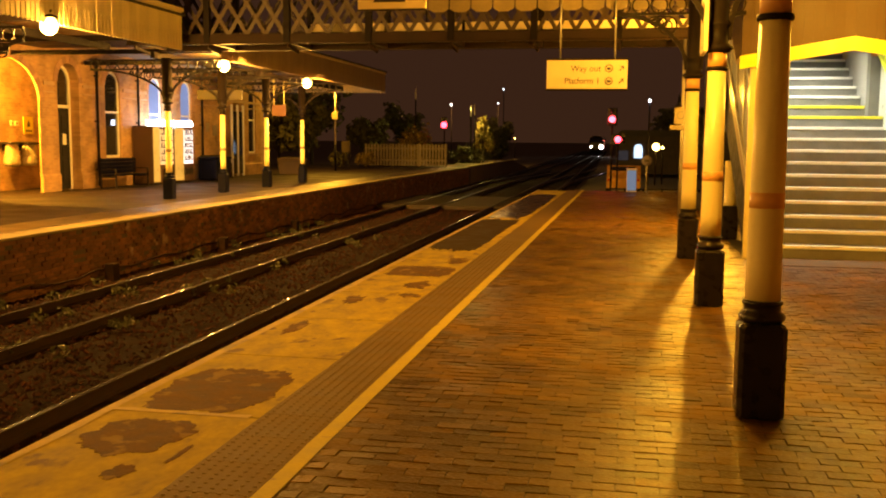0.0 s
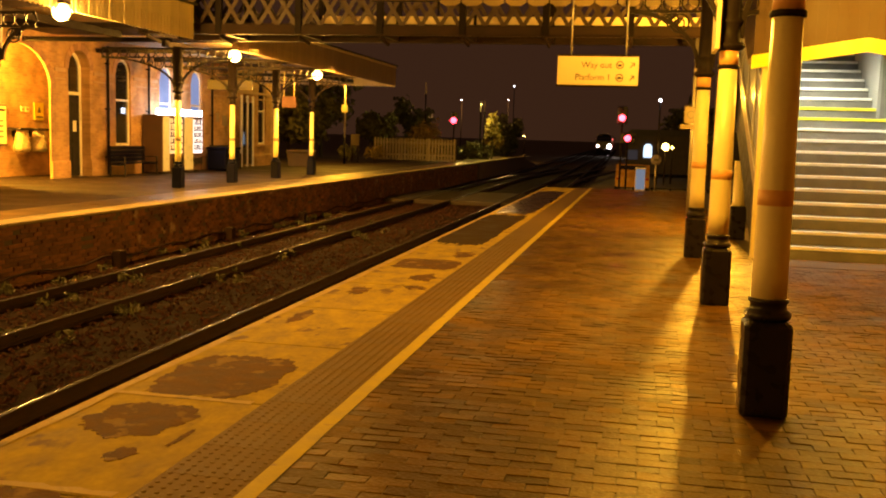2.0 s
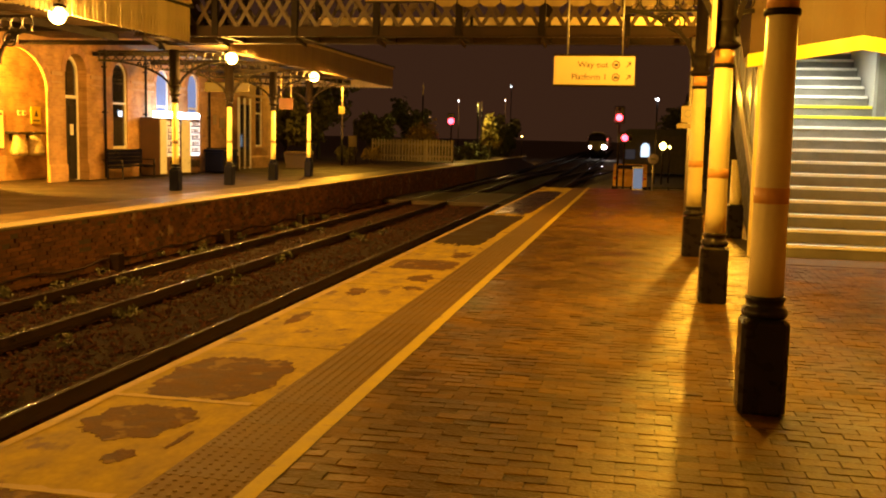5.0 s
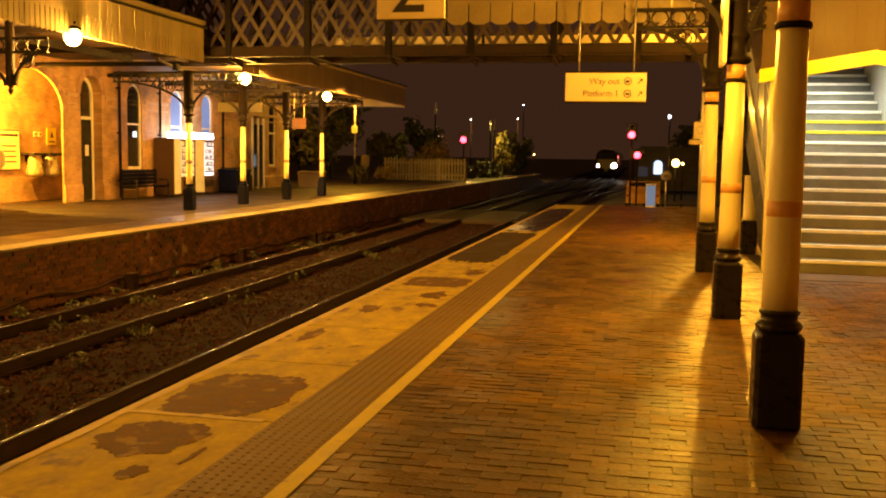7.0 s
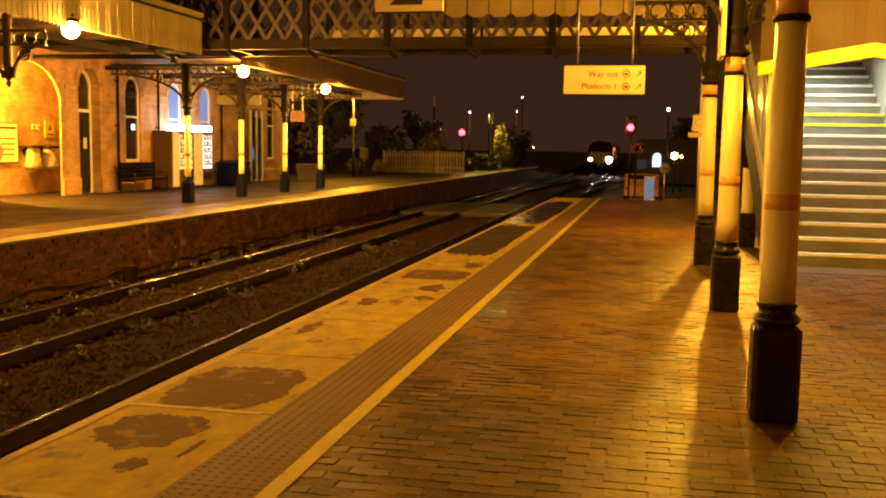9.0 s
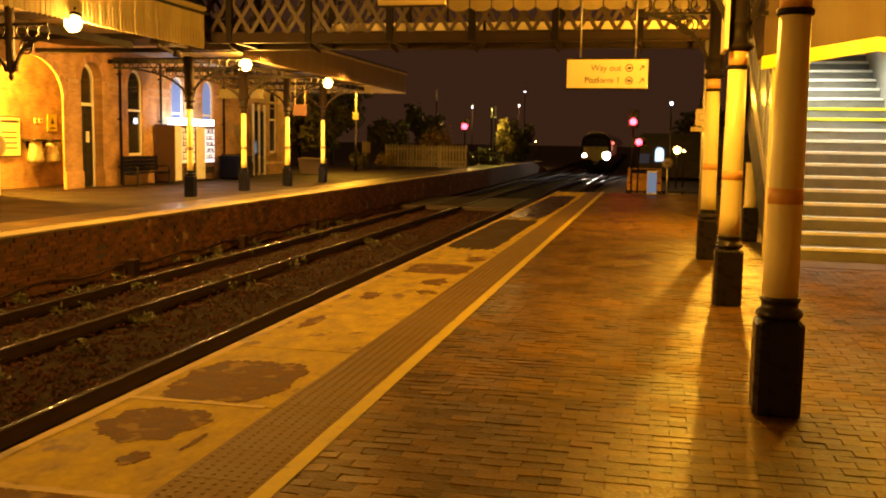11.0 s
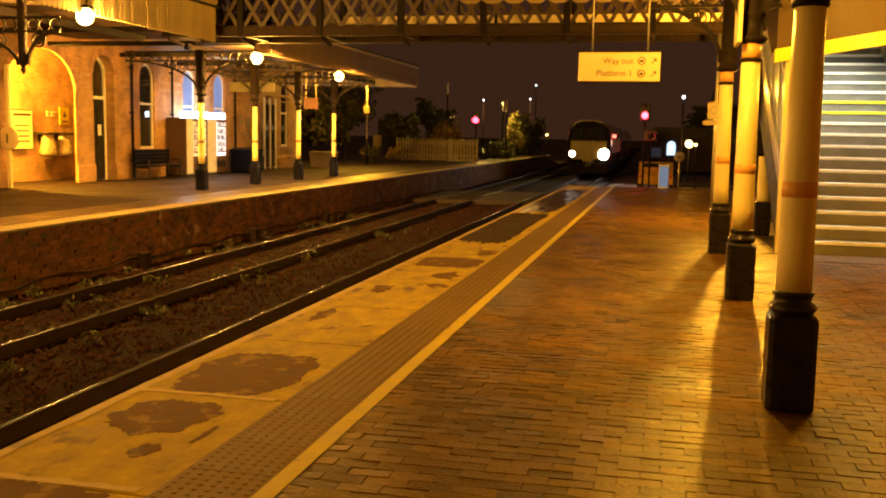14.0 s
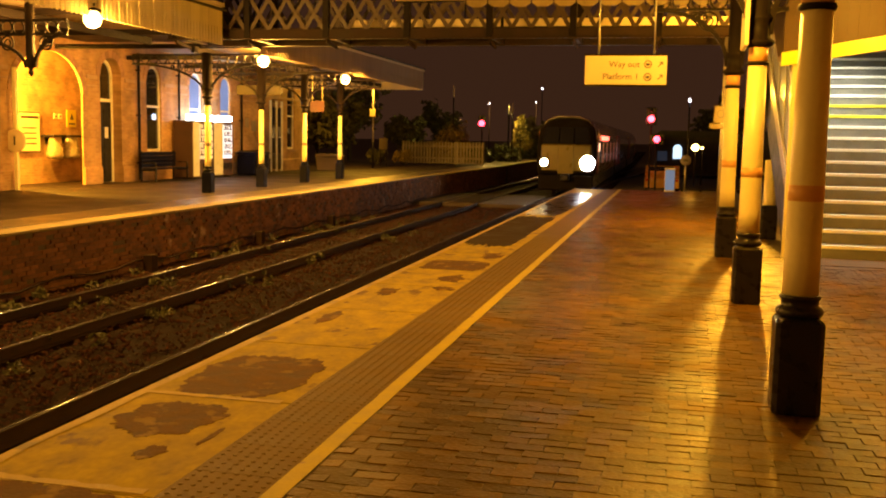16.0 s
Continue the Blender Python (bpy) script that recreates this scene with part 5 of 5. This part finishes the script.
# steady red lamp added beside the signal to redden the passing train
point("red_train_fill", (-1.7, 46.75, 2.7), 30, (1.0, 0.05, 0.07), radius=0.1)
part("unlit_lens", G().ball((0.24, -0.02, 1.8), 0.09, 12, 6), PANE, cx)


def street_lamp(at, z, material, label, r=0.16, base=-0.95):
    l = thing("street_lamp", (at[0], at[1], 0), label, "street lamp", "street lamps")
    part("pole", G().tube([(0.0, 0.15, base), (0.0, 0.15, z + 0.25)], 0.055), IRON, l)
    part("head", G().ball((0, 0, z), r, 12, 8), material, l, "glowing lamp head")
    part("arm", G().tube([(0, 0.15, z + 0.22), (0, 0.0, z + r)], 0.03), GALV, l)
    return l


street_lamp((1.04, 60), 1.39, SODIUM_GLOW, "low orange lamp beyond the crossing", 0.22)
street_lamp((1.5, 62), 1.34, SODIUM_GLOW, "small orange lamp beyond the crossing", 0.08)
street_lamp((0.59, 60), 4.18, WHITE_GLOW, "white street lamp on a pole beyond the crossing", 0.09)
point("sodium_light", (0.75, 57.6, 1.6), 300)
for p, w in (((-18.2, 93.5, 5.0), 1500), ((-15.6, 108.5, 5.7), 1500)):
    point("street_light", p, w, (1.0, 0.5, 0.12))
for x, y, z, r, m, lab in ((0.45, 90, 1.9, 0.2, GREEN_GLOW, "green traffic light far down the road"), (0.2, 90, 2.4, 0.12, RED_GLOW, "small red light far down the road"), (-0.9, 90, 2.3, 0.1, WHITE_GLOW, "small pale light far down the road"), (-0.8, 90, 1.4, 0.12, SODIUM_GLOW, "small orange light far down the road"), (-18.2, 95, 5.2, 0.06, WHITE_GLOW, "far white street lamp behind the trees"), (-15.6, 110, 5.9, 0.06, WHITE_GLOW, "far white street lamp behind the trees"), (-16.3, 120, 8.0, 0.08, WHITE_GLOW, "far white street lamp behind the trees"), (-13.6, 110, 1.9, 0.08, SODIUM_GLOW, "far orange lamp beside the line")):
    street_lamp((x, y), z, m, lab, r)
shop = thing("shop_building", (1.5, 82, -0.95), "dark shop building with a cold lit arched window", "building")
part("wall", G().box(-3.2, 7, 0.1, 8, 0, 3.1), MORTAR, shop)
part("roof", G().prism([(-3.4, 3.1), (7.2, 3.1), (6.6, 3.6), (-2.8, 3.6)], "y", 0, 8.2), ROOF, shop)
wv = [(-1.75, 1.3), (-1.05, 1.3)] + [(-1.4 + 0.35 * math.cos(math.pi * i / 8), 2.1 + 0.35 * math.sin(math.pi * i / 8)) for i in range(9)]
part("window", G().prism(wv, "y", 0.02, 0.09), BLUE_GLOW, shop, "cold white lit arched window")
part("window", G().box(-3.0, -2.2, 0.03, 0.09, 1.1, 1.9), glow("dim_blue_shop_glow", (0.4, 0.55, 0.9), 0.03, 0.03), shop, "dim blue lit window")

# waiting car at the crossing
car = thing("parked_car", (-0.75, 49.8, -0.95), "orange-lit yellow car waiting beyond the crossing", "car")
CARY = mat("yellow_car_paint", (0.62, 0.36, 0.05), (0.55, 0.32, 0.05), rough=0.25, bump=0)
body = G().prism([(-0.2, 0.3), (4.0, 0.3), (4.05, 0.75), (3.3, 0.9), (2.7, 1.38), (1.0, 1.42), (0.1, 0.95), (-0.22, 0.8)], "x", -0.85, 0.85)
part("body", body, CARY, car)
part("rear_window", G().add([(-0.66, 0.18, 0.99), (0.66, 0.18, 0.99), (0.6, 0.9, 1.37), (-0.6, 0.9, 1.37)], [(0, 1, 2, 3)]), PANE, car)
for x in (-0.78, 0.78):
    for y in (0.6, 3.2):
        w = G().lathe([(0.2, -0.09), (0.3, -0.09), (0.31, 0), (0.3, 0.09), (0.2, 0.09)], n=18)
        w.v = [(c + x, a + y, b + 0.31) for a, b, c in w.v]
        part("wheel", w, BLACKPAINT, car)
    part("tail_light", G().cbox(x * 0.9 - 0.1, x * 0.9 + 0.1, -0.25, -0.2, 0.66, 0.76, 0.01), mat("dull_red_lens", (0.4, 0.02, 0.02), rough=0.2, bump=0), car)

# ---- far platform end: fence, poles, planting ----
fen = thing("picket_fence", (-17.3, 60, 0), "pale picket fence across the far platform end", "fence")
for z in (0.35, 1.1):
    part("rail", G().cbox(0, 5.35, 0.03, 0.08, z, z + 0.09, 0.006), PICKET, fen)
pk = G().prism([(-0.055, 0.04), (0.055, 0.04), (0.055, 1.38), (0, 1.46), (-0.055, 1.38)], "y", 0, 0.025).mesh("picket", PICKET)
for k in range(27):
    o = new("picket", pk)
    o.parent = fen
    o.location = (0.08 + 0.2 * k, 0, 0)
for k in range(4):
    part("post", G().cbox(1.76 * k, 0.1 + 1.76 * k, 0.08, 0.18, 0, 1.45, 0.008), PICKET, fen)
pole = thing("platform_pole", (-16.14, 50, 0), "white and dark pole with a small pale box", "pole")
part("lower_pole", G().tube([(0, 0, 0), (0, 0, 1.4)], 0.055), BLUEPAINT, pole)
part("upper_pole", G().tube([(0, 0, 1.4), (0, 0, 5.5)], 0.05), WHITEPAINT, pole)
# assumed head for the added lamp, hidden above the canopy edge
part("lamp_head", G().cbox(-0.12, 0.12, -0.3, 0.1, 5.5, 5.62, 0.03), IRON, pole)
part("box", G().cbox(-0.16, 0.16, -0.12, 0.0, 2.75, 3.15, 0.02), CREAM, pole)
for x, y, z0, z1, lab in ((-15.3, 66, 0, 5.3, "thin pale mast behind the fence"), (-12.1, 72, -0.9, 4.4, "thin pale mast near the lit tree"), (-13.4, 78, -0.9, 4.5, "thin pale mast among the shrubs")):
    mm = thing("mast", (x, y, z0), lab, "mast")
    part("pole", G().tube([(0, 0, 0), (0, 0, z1 - z0 - 0.8)], 0.05), IRON, mm)
    part("tip", G().tube([(0, 0, z1 - z0 - 0.8), (0, 0, z1 - z0)], 0.045), WHITEPAINT, mm)
nb = thing("name_board", (-16.6, 53.5, 0), "small pale board on posts by the bushes", "sign")
part("plate", G().cbox(-0.25, 0.25, -0.02, 0.02, 0.95, 1.6, 0.008), MORTAR, nb)
for x in (-0.18, 0.18):
    part("post", G().cbox(x - 0.03, x + 0.03, 0.02, 0.07, 0, 1.6, 0.006), IRON, nb)


def leaves(g, c, rad, n, size, r):
    for _ in range(n):
        while True:
            p = Vector((r.uniform(-1, 1), r.uniform(-1, 1), r.uniform(-1, 1)))
            if p.length < 1 and p.length > r.random() * 0.8:
                break
        k = 0.75 + 0.5 * noise.noise(Vector((p.x * 2 + c[0], p.y * 2 + c[1], p.z * 2)))
        q = Vector((c[0] + p.x * rad[0] * k, c[1] + p.y * rad[1] * k, c[2] + p.z * rad[2] * k))
        a = Vector((r.uniform(-1, 1), r.uniform(-1, 1), r.uniform(-1, 1))).normalized()
        b = a.cross(Vector((r.uniform(-1, 1), r.uniform(-1, 1), r.uniform(-1, 1)))).normalized()
        s = size * r.uniform(0.6, 1.4)
        t = a.cross(b) * s * 0.25
        g.add([q - a * s, q + b * s * 0.5 + t, q + a * s, q - b * s * 0.5 + t], [(0, 1, 2, 3)])


def tree(at, h, rad, label, leaf, name="tree", n=900, size=0.13, clumps=7, seed=1):
    r = random.Random(seed)
    t = thing(name, at, label, name)
    tr = G()
    hh = h * 0.55
    prof = [(0.05 * h * 0.5 * (1 - 0.7 * u), u * hh) for u in [i / 5 for i in range(6)]]
    tr.lathe(prof, n=9)
    cr = G()
    for k in range(clumps):
        a = math.tau * k / clumps + r.uniform(-0.4, 0.4)
        rr = rad * r.uniform(0.25, 0.75)
        c = (rr * math.cos(a), rr * math.sin(a), h * r.uniform(0.45, 0.88))
        tr.tube([(0, 0, hh * r.uniform(0.5, 0.9)), (c[0] * 0.5, c[1] * 0.5, c[2] * 0.8), c], 0.012 * h)
        leaves(cr, c, (rad * 0.5, rad * 0.5, h * 0.2), n // clumps, size, r)
    part("trunk", tr, BARK, t)
    part("crown", cr, leaf, t, "uneven leafy crown")
    return t


def bush(at, rad, h, label, leaf, seed, n=500, size=0.09):
    r = random.Random(seed)
    t = thing("bush", at, label, "bush", "lineside bushes")
    st, cr = G(), G()
    for k in range(6):
        a = math.tau * k / 6
        c = (rad * 0.45 * math.cos(a), rad * 0.45 * math.sin(a), h * r.uniform(0.4, 0.65))
        st.tube([(0.05 * math.cos(a), 0.05 * math.sin(a), 0), c], 0.02)
        leaves(cr, c, (rad * 0.6, rad * 0.6, h * 0.42), n // 6, size, r)
    part("stem", st, BARK, t)
    part("foliage", cr, leaf, t)
    return t


bush((-16.1, 56, 0), 0.75, 1.05, "small yellow-green bush on the far platform", LEAFY, 3)
bush((-17.5, 55, 0), 0.7, 1.2, "dark bush beside the fence", LEAF, 4)
bush((-14.9, 63.5, -0.3), 1.3, 3.0, "brownish leafy shrub behind the picket fence", LEAFY, 5, 1000, 0.13)
bush((-14.9, 65.2, -0.3), 1.1, 3.2, "brownish leafy shrub behind the picket fence", LEAFY, 6, 900, 0.13)
tree((-11.9, 75, -0.9), 4.6, 0.8, "small tree with brightly lamplit yellow leaves", LEAFY, n=900, size=0.16, seed=8)
point("sodium_light", (-12.6, 73.3, 3.9), 800, (1.0, 0.75, 0.12))
lantern((-12.6, 73.3, 4.12), "small lantern lighting the tree from beside it", drop=0.1, arm=(0.0, 0.3, -5.0), r=0.03, group="lineside lanterns")
for k, (x, y, h) in enumerate(((-20.5, 72, 4.5), (-23, 64, 6), (-21, 88, 6), (-27, 78, 8), (-13.5, 92, 4.0), (-15, 104, 5), (-22, 57, 5), (-26, 52, 6), (4.5, 70, 6), (7, 64, 7), (3.5, 100, 6))):
    tree((x, y, -1.0), h, h * 0.36, "dark leafy tree beside the railway at night", LEAF, n=1100, size=0.28, clumps=9, seed=20 + k)
for k in range(9):
    bush((-12.6 - rng.uniform(0, 2.5), 68 + 4.0 * k, -0.9), 1.3, 2.2, "dark lineside bush beyond the far platform", LEAF, 60 + k, 420, 0.2)
# weeds between the rails
g = G()
r2 = random.Random(5)
for _ in range(70):
    x, y = r2.choice((-7.45, -8.0, -9.0, -9.6, -10.2)) + r2.uniform(-0.25, 0.25), 8 + 22 * r2.random() ** 1.4
    leaves(g, (x, y, -1.0), (0.16, 0.16, 0.11), 26, 0.045, r2)
tagged(part("weed_tuft", g, LEAF), "small green weeds growing through the ballast", "weeds", kind="stuff")
for k in range(4):
    g = G().cbox(-0.1, 0.1, -0.12, 0.12, 0, 0.35, 0.02)
    o = tagged(part("trackside_block", g, SLEEPER), "small pale concrete block at the wall foot", "block", "trackside blocks")
    o.location = (-10.35, 11.5 + 5.3 * k, -1.12)
cb = thing("trackside_cable", (-10.45, 8, -0.95), "black cable looped along the platform wall foot", "cable")
part("sheath", G().tube([(0.04 * math.sin(k * 1.3), k * 0.7, 0.1 * math.sin(k * 0.9) ** 2) for k in range(46)], 0.022, 6), RUST, cb)

# ---- train ----
train = thing("train", (-7.6, 190, RAIL_Z), "multiple unit train with yellow front and bright headlights", "train")
T_SIDE = mat("train_side_paint", (0.1, 0.06, 0.055), (0.075, 0.045, 0.042), rough=0.22, bump=0.03)
T_RED = mat("train_red_paint", (0.45, 0.04, 0.04), (0.38, 0.035, 0.035), rough=0.3, bump=0.03)
T_DARK = mat("train_dark_cab", (0.016, 0.013, 0.013), (0.011, 0.009, 0.009), rough=0.9, bump=0.02, spec=0.03)
T_YELLOW = mat("train_yellow_front", (0.15, 0.11, 0.01), (0.1, 0.072, 0.007), rough=0.35, bump=0.03)
TRAIN_GLASS = glass_mat("train_window_glass", (0.015, 0.015, 0.018), 0.05)
sec = [(-1.32, 1.0), (-1.38, 1.5), (-1.38, 2.4), (-1.26, 3.15), (-0.95, 3.55), (-0.45, 3.72), (0.45, 3.72), (0.95, 3.55), (1.26, 3.15), (1.38, 2.4), (1.38, 1.5), (1.32, 1.0)]
for k in range(3):
    y0 = 23.4 * k
    part("car_body", G().prism(sec, "y", y0 + (0.55 if k == 0 else 0.3), y0 + 23.0), T_SIDE, train, "dark red painted carriage body")
    part("underframe", G().cbox(-1.2, 1.2, y0 + 1.2, y0 + 22, 0.35, 1.0, 0.05), BLACKPAINT, train)
    for s in (-1, 1):
        for j in range(9):
            ya = y0 + 2.6 + 2.2 * j
            part("side_window", G().prism([(ya, 1.95), (ya + 1.75, 1.95), (ya + 1.75, 2.75), (ya, 2.75)], "x", s * 1.372, s * 1.392), TRAIN_GLASS, train, "dark reflecting side window")
        for ya in (y0 + 1.2, y0 + 20.9):
            part("side_door", G().box(s * 1.375, s * 1.4, ya, ya + 1.1, 1.05, 3.0), T_RED, train, "red passenger door")
    for yb in (y0 + 3.6, y0 + 19.2):
        bg_ = part("bogie", G().cbox(-1.15, 1.15, yb - 1.5, yb + 1.5, 0.28, 0.62, 0.05), BLACKPAINT, train)
        for yw in (yb - 1.25, yb + 1.25):
            for s in (-1, 1):
                w = G().lathe([(0.1, -0.06), (0.4, -0.06), (0.43, -0.04), (0.42, 0.06), (0.1, 0.06)], n=20)
                w.v = [(c + s * 0.75, a + yw, b + 0.42) for a, b, c in w.v]
                part("wheel", w, RUST, bg_)
front = G()
rings = [(0.56, 1.0), (0.2, 0.985), (0.06, 0.95), (0.0, 0.88)]
n = len(sec)
for y, k in rings:
    front.v += [(p[0] * k, y + (0.25 * max(p[1] - 1.9, 0) if y < 0.5 else 0), 2.2 + (p[1] - 2.2) * k) for p in sec]
for j in range(len(rings) - 1):
    front.f += [(j * n + i, j * n + (i + 1) % n, (j + 1) * n + (i + 1) % n, (j + 1) * n + i) for i in range(n)]
front.f.append(tuple((len(rings) - 1) * n + i for i in range(n)))
front.s = [False] * len(front.f)
part("cab_front", front, T_DARK, train, "dark cab front")
part("yellow_panel", G().cbox(-1.16, 1.16, -0.012, 0.2, 1.15, 2.42, 0.08), T_YELLOW, train, "warning yellow lower front panel")
for xa, xb in ((-1.08, -0.38), (-0.32, 0.32), (0.38, 1.08)):
    part("windscreen", G().add([(xa, 0.1, 2.46), (xb, 0.1, 2.46), (xb * 0.92, 0.28, 3.2), (xa * 0.92, 0.28, 3.2)], [(0, 1, 2, 3)]), TRAIN_GLASS, train, "dark cab windscreen")


def lamp_disc(x, r):
    pts = [(x + r * math.cos(math.tau * i / 24), 1.56 + r * math.sin(math.tau * i / 24)) for i in range(24)]
    return G().prism(pts, "y", -0.034, -0.029)


part("gangway_door", G().cbox(-0.36, 0.36, -0.06, 0.1, 1.05, 2.4, 0.03), T_YELLOW, train)
part("headlight", lamp_disc(1.0, 0.34), HEAD_GLOW, train, "bright white headlight")
part("marker_light", lamp_disc(-1.0, 0.18), MARK_GLOW, train, "smaller warm marker light")
for x in (-1.0, 1.0):
    part("lamp_cluster", G().cbox(x - 0.25, x + 0.25, -0.03, 0.1, 1.32, 1.8, 0.03), BLACKPAINT, train)
# glowing strips stand for red signal light along the train's side
SIDE_RED = glow("red_side_light_glow", (1.0, 0.12, 0.08), 5.0, 0.05)
STREAK_RED = glow("dim_red_streak_glow", (0.9, 0.2, 0.1), 0.22, 0.03)
part("side_glow_strip", G().cbox(1.392, 1.402, 3.4, 10.5, 2.62, 2.85, 0.003), SIDE_RED, train, "glowing strip standing for red signal light on the side")
part("cab_side_lamp", G().cbox(1.392, 1.404, 1.6, 2.5, 2.1, 2.5, 0.02), glow("warm_cab_side_glow", (1.0, 0.5, 0.3), 2.2, 0.05), train, "small warm cab side lamp")
# dim streaks glow in place of red light on the door edges
for ya in (5.0, 8.5, 12.5, 16.5, 20.2):
    part("side_streak", G().cbox(1.394, 1.404, ya, ya + 0.7, 1.5, 2.55, 0.003), STREAK_RED, train, "dim glowing streak in place of red light on a door")
part("coupler", G().cbox(-0.2, 0.2, -0.45, 0.2, 0.75, 1.05, 0.05), BLACKPAINT, train)
part("valance_skirt", G().cbox(-1.25, 1.25, -0.02, 0.6, 0.3, 1.0, 0.06), T_DARK, train)

# ---- paving bricks of the near platform, wall bricks of the far one ----
BW, BL = 0.1065, 0.2135


def brick_block(g, x, y, w, l, h, r):
    """A paving brick with softened rim and a slight tilt."""
    a, b, c = r.uniform(-0.0048, 0.0048), r.uniform(-0.0045, 0.0045), r.uniform(-0.001, 0.001)
    e = 0.0014
    o = [(0, 0), (l, 0), (l, w), (0, w)]
    i = [(e, e), (l - e, e), (l - e, w - e), (e, w - e)]
    top = [(x + p, y + q, h + c + a * (p / l - 0.5) * 1.2 + b * (q / w - 0.5)) for p, q in i]
    rim = [(x + p, y + q, h + c - 0.0007 + a * (p / l - 0.5) * 1.2 + b * (q / w - 0.5)) for p, q in o]
    low = [(x + p, y + q, -0.02) for p, q in o]
    n = len(g.v)
    g.v += top + rim + low
    fs = [(0, 1, 2, 3)]
    for k in range(4):
        m = (k + 1) % 4
        fs += [(4 + k, 4 + m, m, k), (8 + k, 8 + m, 4 + m, 4 + k)]
    g.f += [tuple(n + v for v in f) for f in fs]
    g.s += [False] * len(fs)


r3 = random.Random(11)
shared = []
for k in range(10):
    gg = G()
    brick_block(gg, 0, 0, BW - 0.0055, BL - 0.0055, 0.004, r3)
    shared.append(gg.mesh("paving_brick", PAVER_ONE))
rest = G()
row = 0
count = 0
y = 1.0 - 60 * BW
while y < PLAT_END - 0.12:
    x = -1.938 - (BL / 2 if row % 2 else 0) + r3.uniform(-0.012, 0.012)
    while x < 6.4:
        xa, xb = max(x, -1.938), x + BL - 0.0055
        near = 3.75 < y < 5.35 and -1.938 <= x < 1.95
        in_stair = x > 1.2 and y > 14.2
        if xb - xa > 0.04 and not in_stair:
            if near and xa == x and count < 300:
                o = new("paving_brick", r3.choice(shared))
                o.parent = bedp
                o.location = (x, y, r3.uniform(-0.0012, 0.0012))
                count += 1
            else:
                brick_block(rest, xa, y, BW - 0.0055, xb - xa, 0.004, r3)
        x += BL
    y += BW
    row += 1
o = part("paving", rest, PAVER, bedp)
o["kind"] = "stuff"
wallb = structure("far_platform_wall", G().box(FAR_EDGE - 0.02, FAR_EDGE, -9, 62, -1.3, -0.061), MORTAR, "rough brick retaining wall of the far platform", "wall")
sharedw = []
for k in range(8):
    gg = G()
    t = r3.uniform(-0.012, 0.024)
    gg.prism([(0.004, 0.004), (0.221, 0.003), (0.222, 0.07), (0.003, 0.071)], "x", 0.001, 0.022 + t)
    sharedw.append(gg.mesh("wall_brick", WALLBRICK_ONE))
restw = G()
count = 0
for j in range(15):
    z = -0.14 - 0.077 * j
    y = 5.0 - (0.1125 if j % 2 else 0)
    while y < 61:
        if r3.random() > 0.06:
            if 12.0 < y < 17.2 and count < 300:
                o = new("wall_brick", r3.choice(sharedw))
                o.parent = wallb
                o.location = (FAR_EDGE, y, z)
                count += 1
            else:
                t = r3.uniform(0.006, 0.048)
                restw.box(FAR_EDGE + 0.001, FAR_EDGE + t, y + 0.003, y + 0.222, z + 0.003, z + 0.072)
        y += 0.226
o = part("brickwork", restw, WALLBRICK, wallb)
o["kind"] = "stuff"


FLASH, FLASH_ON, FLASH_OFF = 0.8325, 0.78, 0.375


def motions():
    rows = []
    for t in range(0, 17):
        y = 190.0 - 9.1 * t
        a, b = bend(y), bend(y + 46)
        rows.append((t, pose(NEAR_TRACK + a, y, RAIL_Z, 0, 0, math.degrees(math.atan2(a - b, 46)))))
    walk(train, rows)
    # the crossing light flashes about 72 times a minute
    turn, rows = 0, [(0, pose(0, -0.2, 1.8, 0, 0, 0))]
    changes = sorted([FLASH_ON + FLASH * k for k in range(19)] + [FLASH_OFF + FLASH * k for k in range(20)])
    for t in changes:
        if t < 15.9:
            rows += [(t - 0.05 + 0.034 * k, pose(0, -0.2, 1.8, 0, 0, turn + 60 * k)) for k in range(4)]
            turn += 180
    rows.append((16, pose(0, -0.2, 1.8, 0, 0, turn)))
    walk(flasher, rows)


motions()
